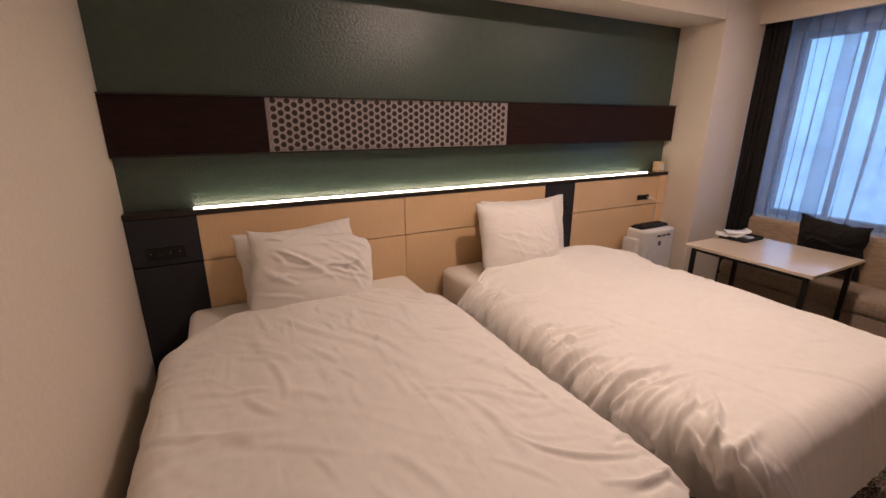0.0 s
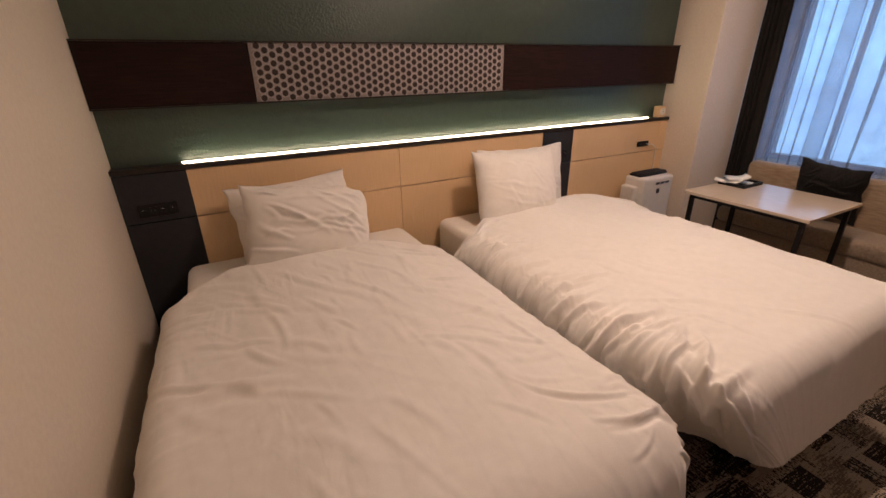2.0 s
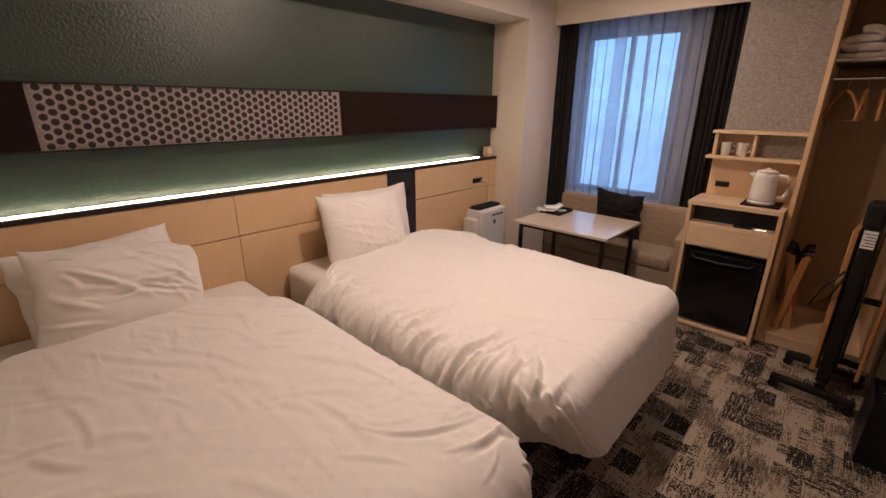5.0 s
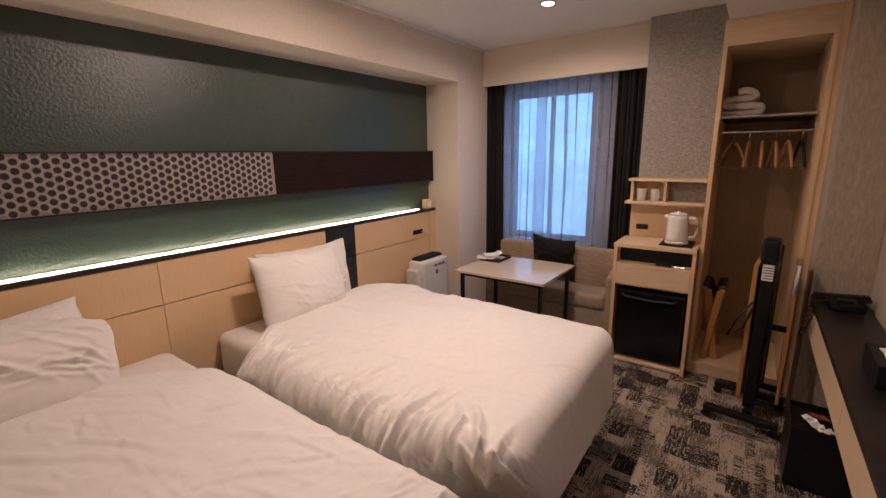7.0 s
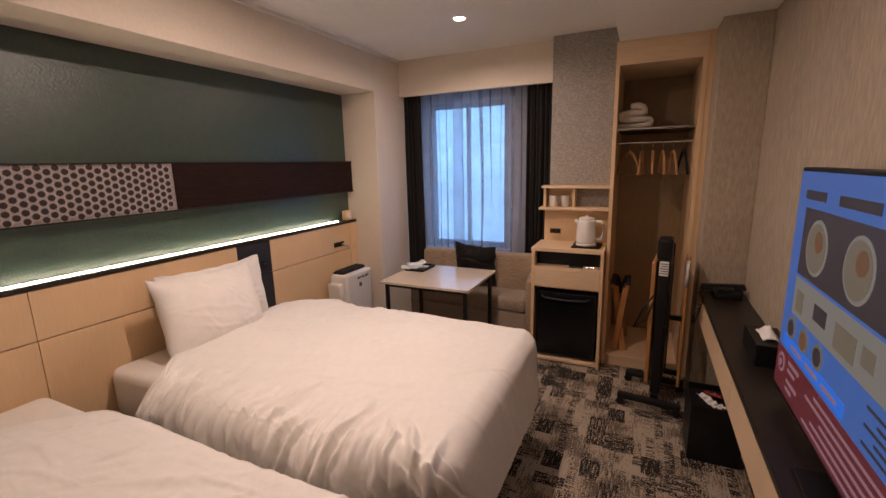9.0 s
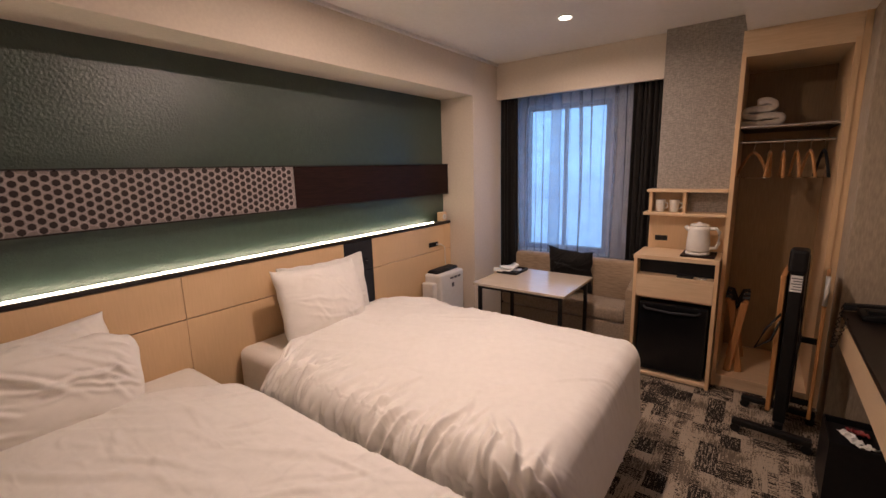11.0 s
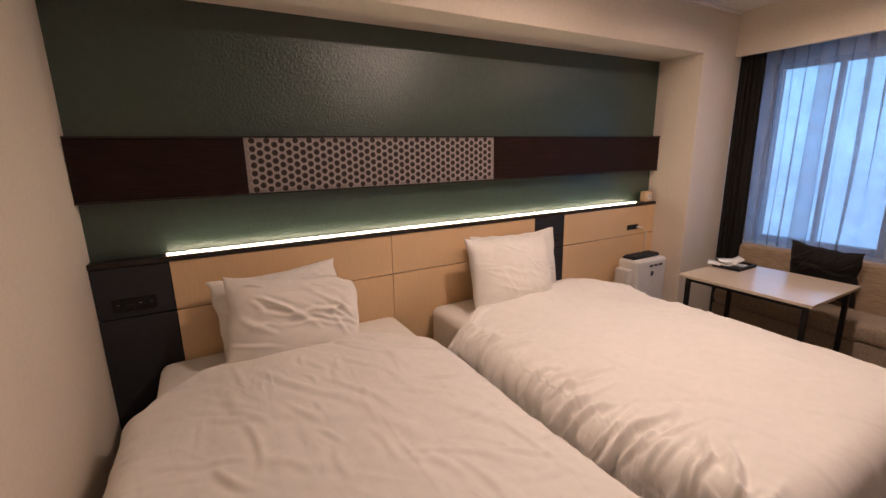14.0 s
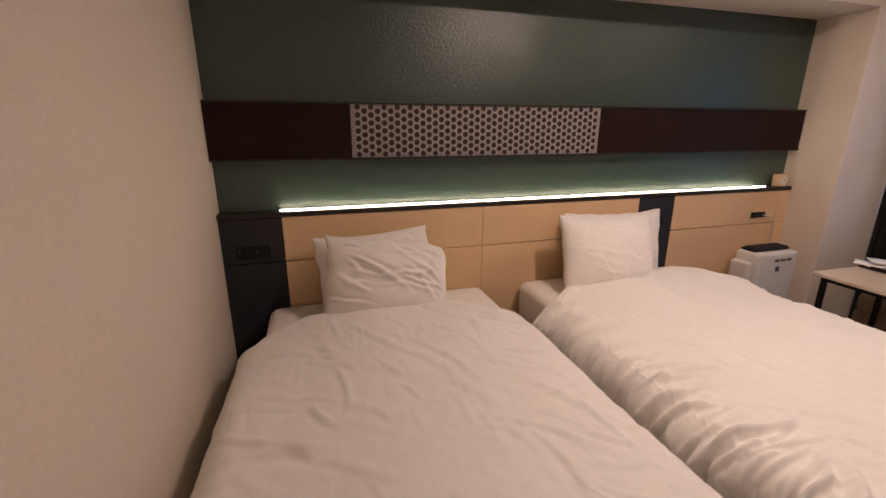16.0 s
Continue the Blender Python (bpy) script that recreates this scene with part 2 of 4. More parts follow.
def distance():
    """The pale winter morning beyond the window: bright sky over a hazy slope."""
    m = bpy.data.materials.new("hazy_distance")
    m.use_nodes = True
    t = m.node_tree
    p = t.nodes["Principled BSDF"]
    p.inputs["Base Color"].default_value = (0, 0, 0, 1)
    p.inputs["Roughness"].default_value = 1
    co = t.nodes.new("ShaderNodeTexCoord")
    sp = t.nodes.new("ShaderNodeSeparateXYZ")
    t.links.new(co.outputs["Object"], sp.inputs[0])
    n = t.nodes.new("ShaderNodeTexNoise")
    n.inputs["Scale"].default_value, n.inputs["Detail"].default_value = 0.16, 3
    mp = t.nodes.new("ShaderNodeMapping")
    mp.inputs["Scale"].default_value = (1, 0.5, 1.6)
    t.links.new(co.outputs["Object"], mp.inputs[0])
    t.links.new(mp.outputs[0], n.inputs["Vector"])
    ad = t.nodes.new("ShaderNodeMath")
    ad.operation = "MULTIPLY_ADD"
    ad.inputs[1].default_value = 5.0
    t.links.new(n.outputs[0], ad.inputs[0])
    t.links.new(sp.outputs["Z"], ad.inputs[2])
    mr = t.nodes.new("ShaderNodeMapRange")
    mr.inputs["From Min"].default_value, mr.inputs["From Max"].default_value = -12.0, 14.0
    t.links.new(ad.outputs[0], mr.inputs[0])
    r = t.nodes.new("ShaderNodeValToRGB")
    e = r.color_ramp.elements
    e[0].position, e[0].color = 0.0, (0.15, 0.28, 0.50, 1)
    e[1].position, e[1].color = 1.0, (0.24, 0.49, 0.90, 1)
    for pos, c in ((0.34, (0.20, 0.36, 0.62, 1)), (0.44, (0.24, 0.43, 0.74, 1)), (0.55, (0.22, 0.40, 0.72, 1)), (0.60, (0.26, 0.50, 0.88, 1))):
        e.new(pos).color = c
    t.links.new(mr.outputs[0], r.inputs[0])
    t.links.new(r.outputs[0], p.inputs["Emission Color"])
    p.inputs["Emission Strength"].default_value = 2.6
    return m


def stitch(m, width, depth):
    """Faint wavy woven lines running along the quilt."""
    t = m.node_tree
    p = t.nodes["Principled BSDF"]
    source = p.inputs["Base Color"].links[0].from_socket
    co = t.nodes.new("ShaderNodeTexCoord")
    w = t.nodes.new("ShaderNodeTexWave")
    w.bands_direction, w.wave_profile = "X", "SIN"
    w.inputs["Scale"].default_value, w.inputs["Distortion"].default_value = width, 5.0
    w.inputs["Detail"].default_value, w.inputs["Detail Scale"].default_value = 0.0, 0.9
    t.links.new(co.outputs["Object"], w.inputs["Vector"])
    mr = t.nodes.new("ShaderNodeMapRange")
    mr.interpolation_type = "SMOOTHSTEP"
    mr.inputs["From Min"].default_value, mr.inputs["From Max"].default_value = 0.93, 1.0
    mr.inputs["To Min"].default_value, mr.inputs["To Max"].default_value = 1.0, 1.0 - depth
    t.links.new(w.outputs["Fac"], mr.inputs[0])
    sc = t.nodes.new("ShaderNodeVectorMath")
    sc.operation = "SCALE"
    t.links.new(source, sc.inputs[0])
    t.links.new(mr.outputs[0], sc.inputs["Scale"])
    t.links.new(sc.outputs[0], p.inputs["Base Color"])


def crumple(m, turn, big, small):
    """Fine pressed wrinkles in washed cotton: crossing sharp ridges that come and go."""
    t = m.node_tree
    p = t.nodes["Principled BSDF"]
    co = t.nodes.new("ShaderNodeTexCoord")
    weave = p.inputs["Normal"].links[0].from_node

    def ridges(angle, scale, stretch, sharp, seed):
        mp = t.nodes.new("ShaderNodeMapping")
        mp.inputs["Location"].default_value = (seed, seed * 0.7, 0)
        mp.inputs["Rotation"].default_value = (0, 0, radians(angle))
        mp.inputs["Scale"].default_value = stretch
        t.links.new(co.outputs["Object"], mp.inputs[0])
        n = t.nodes.new("ShaderNodeTexNoise")
        n.inputs["Scale"].default_value, n.inputs["Detail"].default_value, n.inputs["Distortion"].default_value = scale, 2.0, 0.6
        t.links.new(mp.outputs[0], n.inputs["Vector"])
        a = t.nodes.new("ShaderNodeMath")
        a.operation = "SUBTRACT"
        a.inputs[1].default_value = 0.5
        t.links.new(n.outputs[0], a.inputs[0])
        b = t.nodes.new("ShaderNodeMath")
        b.operation = "ABSOLUTE"
        t.links.new(a.outputs[0], b.inputs[0])
        c = t.nodes.new("ShaderNodeMapRange")
        c.interpolation_type = "SMOOTHSTEP"
        c.inputs["From Max"].default_value = sharp
        c.inputs["To Min"].default_value, c.inputs["To Max"].default_value = 1.0, 0.0
        t.links.new(b.outputs[0], c.inputs[0])
        return c.outputs[0]

    gate = t.nodes.new("ShaderNodeTexNoise")
    gate.inputs["Scale"].default_value, gate.inputs["Detail"].default_value = 3.1, 1.0
    t.links.new(co.outputs["Object"], gate.inputs["Vector"])
    gr = t.nodes.new("ShaderNodeMapRange")
    gr.inputs["From Min"].default_value, gr.inputs["From Max"].default_value = 0.46, 0.70
    t.links.new(gate.outputs[0], gr.inputs[0])
    last = weave.outputs[0]
    for angle, scale, stretch, sharp, deep, seed in ((turn, 4.0, (2.0, 0.7, 1.2), 0.16, big, 1.0), (turn + 48, 7.0, (1.8, 0.8, 1.2), 0.14, small, 4.0)):
        h = t.nodes.new("ShaderNodeMath")
        h.operation = "MULTIPLY"
        t.links.new(ridges(angle, scale, stretch, sharp, seed), h.inputs[0])
        t.links.new(gr.outputs[0], h.inputs[1])
        bu = t.nodes.new("ShaderNodeBump")
        bu.inputs["Strength"].default_value, bu.inputs["Distance"].default_value = 1.0, deep
        t.links.new(h.outputs[0], bu.inputs["Height"])
        t.links.new(last, bu.inputs["Normal"])
        last = bu.outputs[0]
    t.links.new(last, p.inputs["Normal"])


stitch(DUVET, 3.6, 0.02)
crumple(DUVET, 35, 0.0026, 0.0008)
crumple(LINEN, 60, 0.0016, 0.0008)


def cross_weave(m, depth):
    """Short upright threads across the lying ones, in tone."""
    t = m.node_tree
    p = t.nodes["Principled BSDF"]
    source = p.inputs["Base Color"].links[0].from_socket
    co = t.nodes.new("ShaderNodeTexCoord")
    mp = t.nodes.new("ShaderNodeMapping")
    mp.inputs["Scale"].default_value = (4.5, 4.5, 0.7)
    n = t.nodes.new("ShaderNodeTexNoise")
    n.inputs["Scale"].default_value, n.inputs["Detail"].default_value = 34.0, 4.0
    t.links.new(co.outputs["Object"], mp.inputs[0])
    t.links.new(mp.outputs[0], n.inputs["Vector"])
    mr = t.nodes.new("ShaderNodeMapRange")
    mr.inputs["From Min"].default_value, mr.inputs["From Max"].default_value = 0.35, 0.65
    mr.inputs["To Min"].default_value, mr.inputs["To Max"].default_value = 1 - depth, 1 + depth
    t.links.new(n.outputs[0], mr.inputs[0])
    sc = t.nodes.new("ShaderNodeVectorMath")
    sc.operation = "SCALE"
    t.links.new(source, sc.inputs[0])
    t.links.new(mr.outputs[0], sc.inputs["Scale"])
    t.links.new(sc.outputs[0], p.inputs["Base Color"])


cross_weave(GREYPAPER, 0.13)
cross_weave(BEIGEPAPER, 0.10)
CARPET, SHEER, GLASS, DISTANCE = carpet(), sheer(), glass(), distance()


# ---- building helpers ----
def box(bm, x0, x1, y0, y1, z0, z1, bevel=0.0, seg=2, m=None):
    made = bmesh.ops.create_cube(bm, size=1.0)["verts"]
    for v in made:
        v.co = Vector(((x0 + x1) / 2 + v.co.x * (x1 - x0), (y0 + y1) / 2 + v.co.y * (y1 - y0), (z0 + z1) / 2 + v.co.z * (z1 - z0)))
    if bevel:
        edges = list({e for v in made for e in v.link_edges})
        out = bmesh.ops.bevel(bm, geom=edges, offset=bevel, segments=seg, affect="EDGES", profile=0.5)
        made = list({v for f in out["faces"] for v in f.verts} | {v for v in made if v.is_valid})
    if m is not None:
        bmesh.ops.transform(bm, matrix=m, verts=made)
    return bm


def block(*a, **k):
    return box(bmesh.new(), *a, **k)


def tube(bm, a, b, r0, r1=None, seg=14):
    """A round bar from a to b."""
    a, b = Vector(a), Vector(b)
    r1 = r0 if r1 is None else r1
    turn = (b - a).to_track_quat("Z", "Y").to_matrix().to_4x4()
    bmesh.ops.create_cone(bm, cap_ends=True, segments=seg, radius1=r0, radius2=r1, depth=(b - a).length, matrix=Matrix.Translation((a + b) / 2) @ turn)
    return bm


def cable(bm, pts, r, seg=8):
    """A bent round wire through the points."""
    pts = [Vector(p) for p in pts]
    rings = []
    for i, p in enumerate(pts):
        d = (pts[min(i + 1, len(pts) - 1)] - pts[max(i - 1, 0)]).normalized()
        q = d.to_track_quat("Z", "Y").to_matrix()
        rings.append([bm.verts.new(p + q @ Vector((r * math.cos(2 * math.pi * k / seg), r * math.sin(2 * math.pi * k / seg), 0))) for k in range(seg)])
    for a, b in zip(rings, rings[1:]):
        for k in range(seg):
            bm.faces.new((a[k], a[(k + 1) % seg], b[(k + 1) % seg], b[k]))
    bm.faces.new(rings[0][::-1])
    bm.faces.new(rings[-1])
    return bm


def lathe(bm, profile, cx, cy, seg=28):
    """Turn a profile of (radius, height) about the upright through (cx, cy)."""
    rings = [[bm.verts.new((cx + r * math.cos(2 * math.pi * k / seg), cy + r * math.sin(2 * math.pi * k / seg), z)) for k in range(seg)] for r, z in profile]
    for a, b in zip(rings, rings[1:]):
        for k in range(seg):
            bm.faces.new((a[k], a[(k + 1) % seg], b[(k + 1) % seg], b[k]))
    bm.faces.new(rings[0][::-1])
    bm.faces.new(rings[-1])
    return bm


def finish(name, bm, material, smooth=False):
    bmesh.ops.recalc_face_normals(bm, faces=bm.faces)
    data = bpy.data.meshes.new(name)
    bm.to_mesh(data)
    bm.free()
    data.materials.append(material)
    if smooth:
        for f in data.polygons:
            f.use_smooth = True
    return new(name, data)


def part(name, bm, material, parent, label="", smooth=False):
    ob = finish(name, bm, material, smooth)
    ob.parent = parent
    if parent.type == "EMPTY":
        ob.matrix_parent_inverse = parent.matrix_basis.inverted()
    if label:
        tagged(ob, label)
    return ob


def thing(name, at, label, category, group="", kind=""):
    ob = new(name)
    ob.empty_display_size = 0.1
    ob.matrix_basis = Matrix.Translation(at)
    return tagged(ob, label, category, group, kind)


def solid(name, bm, material, label, category="", kind="", group="", smooth=False):
    return tagged(finish(name, bm, material, smooth), label, category, group, kind)


def from_grid(name, co, nu, nv, material, wrap=False):
    """A smooth mesh from an nu by nv grid of points."""
    faces = [(i * nv + j, i * nv + j + 1, (i + 1) * nv + j + 1, (i + 1) * nv + j) for i in range(nu - 1) for j in range(nv - 1)]
    data = bpy.data.meshes.new(name)
    data.from_pydata([tuple(c) for c in co], [], faces)
    data.materials.append(material)
    for f in data.polygons:
        f.use_smooth = True
    data.update()
    return new(name, data)


# ---- the room ----
X1, Y0, YR, YS = 4.55, -2.99, 0.075, -0.27
solid("floor", block(-0.1, 4.7, -3.2, 0.2, -0.1, 0.0), CARPET, "beige and charcoal carpet with a worn block pattern", "carpet", "structure")
solid("ceiling", block(-0.1, 4.7, -3.2, 0.2, CEIL, CEIL + 0.1), CEILING, "smooth white ceiling with round downlights", "ceiling", "structure")
solid("ceiling_bulkhead", block(0.0, 4.5, Y0, -2.185, BULK, CEIL, bevel=0.003), CEILING, "lowered white strip of ceiling above the closet", "ceiling", "structure")
solid("wall_west", block(-0.15, 0.0, -3.2, 0.2, 0.0, CEIL), PAPER, "off-white textured wallpaper beside the bed", "wall", "structure")
solid("wall_north", block(0.0, 3.735, YR, 0.2, 0.0, 2.17), GREEN, "dark green glossy embossed wallpaper above the headboard", "wall", "structure")
solid("wall_soffit", block(0.0, 3.735, YS, 0.2, 2.165, CEIL, bevel=0.003), PAPER, "white beam running above the dark green wall", "wall", "structure")
solid("trim", block(0.0, 4.15, YS - 0.022, YS, CEIL - 0.022, CEIL, bevel=0.003), CEILING, "slim white cornice between beam and ceiling", "trim", "structure")
solid("wall_column", block(3.735, 4.5, YS, 0.2, 0.0, CEIL, bevel=0.003), PAPER, "white column between headboard and window", "wall", "structure")
east = bmesh.new()
WY0, WY1, WZ0, WZ1 = -1.21, -0.37, 0.715, 2.135
box(east, X1, 4.7, -3.2, WY0, 0, CEIL)
box(east, X1, 4.7, WY1, 0.2, 0, CEIL)
box(east, X1, 4.7, WY0, WY1, 0, WZ0)
box(east, X1, 4.7, WY0, WY1, WZ1, CEIL)
solid("wall_east", east, PAPER, "white window wall behind the curtains", "wall", "structure")
solid("pelmet", block(4.15, 4.19, -1.70, YS, 2.17, CEIL, bevel=0.002), PAPER, "white boxed pelmet over the curtains", "pelmet", "structure")
solid("wall_pier", block(4.06, 4.55, -2.17, -1.70, 0.0, CEIL, bevel=0.003), GREYPAPER, "grey woven wallpaper on the pier beside the window", "wall", "structure")
solid("wall_south", block(-0.1, 4.7, -3.2, Y0, 0.0, CEIL), BEIGEPAPER, "beige streaked wallpaper behind the television", "wall", "structure")
solid("wall_pilaster", block(3.58, 4.55, Y0, -2.745, 0.0, BULK, bevel=0.004), BEIGEPAPER, "beige papered pilaster beside the closet", "wall", "structure")
solid("baseboard", block(0.0, 3.58, Y0, Y0 + 0.012, 0.0, 0.06, bevel=0.003), DARKTOP, "low dark baseboard under the desk", "baseboard", "structure")

# ---- window, curtains, distance ----
solid("backdrop", block(30.0, 30.1, -40, 30, -25, 40), DISTANCE, "pale blue winter haze outside the window", "backdrop", "structure")
win = thing("window_1", (4.6, -0.89, WZ0), "aluminium window with two panes behind voile", "window", kind="structure")
fr = bmesh.new()
box(fr, 4.57, 4.63, WY0, WY0 + 0.05, WZ0, WZ1, 0.004)
box(fr, 4.57, 4.63, WY1 - 0.05, WY1, WZ0, WZ1, 0.004)
box(fr, 4.57, 4.63, WY0 + 0.05, WY1 - 0.05, WZ0, WZ0 + 0.05, 0.004)
box(fr, 4.57, 4.63, WY0 + 0.05, WY1 - 0.05, WZ1 - 0.05, WZ1, 0.004)
part("window_frame", fr, ALU, win)
part("mullion", block(4.575, 4.625, -0.80, -0.77, WZ0 + 0.05, WZ1 - 0.05, 0.004), ALU, win)
for a, b in ((WY0 + 0.05, -0.80), (-0.77, WY1 - 0.05)):
    pane = part("pane", block(4.598, 4.604, a, b, WZ0 + 0.05, WZ1 - 0.05), GLASS, win)
    pane.visible_shadow = False
part("window_sill", block(4.44, 4.57, WY0 - 0.03, WY1 + 0.03, WZ0 - 0.03, WZ0, 0.004), PAPER, win)


def drape(name, ya, yb, xc, z0, z1, folds, depth, material, label, seed, over=0.010):
    """A hanging cloth with soft folds; over makes them lap over one another."""
    nu, nv = 28 * folds, 26
    co = []
    for i in range(nu):
        u = i / (nu - 1)
        for j in range(nv):
            v = j / (nv - 1)
            z = z0 + (z1 - z0) * v
            w = noise.noise(Vector((u * 5, v * 1.2, seed)))
            ph = 2 * math.pi * folds * (u + 0.035 * w)
            amp = depth * (0.65 + 0.5 * noise.noise(Vector((u * folds * 0.9, v * 0.6, seed + 7))))
            x = xc + amp * (math.sin(ph) + 0.25 * math.sin(2.3 * ph + seed)) + 0.012 * w
            y = ya + (yb - ya) * u + over * math.cos(ph) * (0.35 + 0.65 * abs(noise.noise(Vector((u * folds * 0.7, v * 0.5, seed + 20)))) * 2)
            co.append((x, y, z))
    ob = from_grid(name, co, nu, nv, material)
    s = ob.modifiers.new("thickness", "SOLIDIFY")
    s.thickness = 0.002
    return tagged(ob, label, "curtain", "curtains at the window")


drape("blackout_curtain", -0.455, -0.280, 4.225, 0.03, 2.20, 5, 0.022, CURTAIN, "charcoal blackout curtain gathered beside the column", 3)
drape("blackout_curtain", -1.693, -1.465, 4.225, 0.03, 2.20, 6, 0.022, CURTAIN, "charcoal blackout curtain gathered beside the grey pier", 9)
drape("voile_curtain", -0.835, -0.43, 4.35, 0.70, 2.20, 5, 0.026, SHEER, "sheer white voile curtain hanging before the window", 5, over=0.026)
drape("voile_curtain", -1.52, -0.765, 4.29, 0.70, 2.20, 8, 0.024, SHEER, "sheer white voile curtain drawn across the window", 12, over=0.030)
rail = bmesh.new()
box(rail, 4.212, 4.238, -1.70, YS, 2.20, 2.225, 0.003)
box(rail, 4.32, 4.345, -1.70, YS, 2.20, 2.225, 0.003)
for q in (-1.69, -0.30):
    box(rail, 4.212, 4.56, q - 0.01, q + 0.01, 2.22, 2.235)
solid("curtain_rail", rail, ALU, "double grey curtain rail behind the pelmet", "curtain rail")

# ---- headboard ----
hb = thing("headboard", (1.87, 0.03, 0.0), "light wood panelled headboard with charcoal inserts and dark ledge", "headboard")
G = 0.0025
columns = [(0.0, 0.29, CHARCOAL), (0.29, 1.368, BIRCH), (1.368, 2.436, BIRCH), (2.436, 2.713, CHARCOAL), (2.713, 3.635, BIRCH), (3.635, 3.735, BIRCH)]
for a, b, mat in columns:
    for z0, z1 in ((0.25, 0.819), (0.819, 1.05)):
        part("panel", block(a + 0.0012, b - 0.0012, 0.0, 0.03, z0 + G, z1 - G, bevel=0.0015, seg=1), mat, hb, "charcoal laminate panel" if mat is CHARCOAL else "light wood veneer panel")
part("backing", block(0.0, 3.735, 0.03, YR, 0.25, 1.05), LEDGE, hb)
part("plinth", block(0.0, 3.735, 0.012, YR, 0.0, 0.25), CHARCOAL, hb)
part("ledge", block(0.0, 3.735, -0.006, YR, 1.05, 1.074, bevel=0.002), LEDGE, hb, "dark brown ledge")
led = thing("led_strip", (1.9, 0.06, 1.074), "glowing warm white LED strip along the ledge", "led light")
part("diffuser", block(0.285, 3.515, 0.022, 0.035, 1.0745, 1.0812, bevel=0.0015), LEDGLOW, led)
part("channel", block(0.275, 3.525, 0.036, 0.044, 1.0745, 1.0765), LEDGE, led)


def switch_plate(x0, x1, z0, z1, label, keys):
    t = thing("switch_panel", ((x0 + x1) / 2, -0.003, z0), label, "switch panel", "switch panels on the headboard")
    part("plate", block(x0, x1, -0.006, -0.0005, z0, z1, bevel=0.002), BLACKPLASTIC, t)
    n = len(keys)
    for k, kind in enumerate(keys):
        a = x0 + (x1 - x0) * (k + 0.2) / n
        b = x0 + (x1 - x0) * (k + 0.8) / n
        mid, zc = (a + b) / 2, (z0 + z1) / 2
        if kind == "socket":
            part("socket", block(mid - 0.014, mid + 0.014, -0.0085, -0.006, zc - 0.017, zc + 0.017, bevel=0.002), BLACKPLASTIC, t)
            for s in (-0.006, 0.006):
                part("slot", block(mid + s - 0.001, mid + s + 0.001, -0.0095, -0.0085, zc - 0.005, zc + 0.005), PRINT, t)
        else:
            part("key", block(mid - 0.010, mid + 0.010, -0.009, -0.006, zc - 0.012, zc + 0.012, bevel=0.002), BLACKPLASTIC, t)
            part("lamp_mark", block(mid - 0.003, mid + 0.003, -0.0095, -0.009, zc + 0.004, zc + 0.006), WHITEPLASTIC, t)
    return t


switch_plate(0.062, 0.222, 0.848, 0.908, "black switch and socket panel on charcoal laminate", ["key", "socket", "key", "key"])
switch_plate(2.50, 2.66, 0.86, 0.915, "black switch panel on the charcoal insert between beds", ["key", "key", "socket", "key"])
out = switch_plate(3.40, 3.53, 0.862, 0.902, "small black outlet panel with a plugged cable", ["socket", "socket"])
cb = bmesh.new()
cable(cb, [(3.50, -0.012, 0.88), (3.55, -0.03, 0.875), (3.60, -0.03, 0.84), (3.615, -0.02, 0.72), (3.61, -0.03, 0.56), (3.60, -0.06, 0.30), (3.58, -0.05, 0.012)], 0.004)
solid("power_cable", cb, WHITEPLASTIC, "white power cable hanging from the outlet", "cable", smooth=True)

# ---- decorative wall band ----
band = thing("wall_band", (1.87, 0.045, 1.33), "dark stained wood wall band with pale hexagon lattice centre", "wall panel")
for a, b in ((0.002, 0.656), (2.094, 3.76)):
    part("board", block(a, b, 0.014, YR, 1.331, 1.589, bevel=0.002), DARKWOOD, band)
part("edge_strip", block(0.002, 3.76, 0.008, YR, 1.324, 1.3308), LEDGE, band)
part("edge_strip", block(0.002, 3.76, 0.008, YR, 1.5893, 1.596), LEDGE, band)
lattice = part("lattice_plate", block(0.658, 2.092, 0.016, YR, 1.331, 1.589), HEXLIGHT, band, "pale lattice plate")
bm = bmesh.new()
R = 0.0148
bmesh.ops.create_cone(bm, cap_ends=True, segments=6, radius1=R, radius2=R, depth=0.003, matrix=Matrix.Rotation(math.pi / 2, 4, "X"))
hexmesh = bpy.data.meshes.new("tile")
bm.to_mesh(hexmesh)
bm.free()
hexmesh.materials.append(HEXDARK)
ROWS_HEX, STEP = 6.75, 1.434 / 43
ribs = bmesh.new()
for i in range(44):
    for j in range(7 if i % 2 else 6):
        z = 1.331 + 0.258 * (j + (0.40 if i % 2 else 0.90)) / ROWS_HEX
        x = 0.658 + STEP * i
        if 0.671 < x < 2.080:
            ob = new("tile", hexmesh)
            ob.parent = lattice
            ob.matrix_basis = Matrix.Translation((x, 0.0155, z))
            ring = [[ribs.verts.new((x + q * math.cos(k * math.pi / 3), 0.0152, z + q * math.sin(k * math.pi / 3))) for k in range(6)] for q in (0.0188, 0.0212)]
            low = [[ribs.verts.new((v.co.x, 0.0162, v.co.z)) for v in r] for r in ring]
            for k in range(6):
                n = (k + 1) % 6
                ribs.faces.new((ring[0][k], ring[0][n], ring[1][n], ring[1][k]))
                ribs.faces.new((ring[0][k], low[0][k], low[0][n], ring[0][n]))
                ribs.faces.new((ring[1][n], low[1][n], low[1][k], ring[1][k]))
tagged(part("lattice_ribs", ribs, HEXRIB, band, "pale hexagon ribs"), kind="stuff")

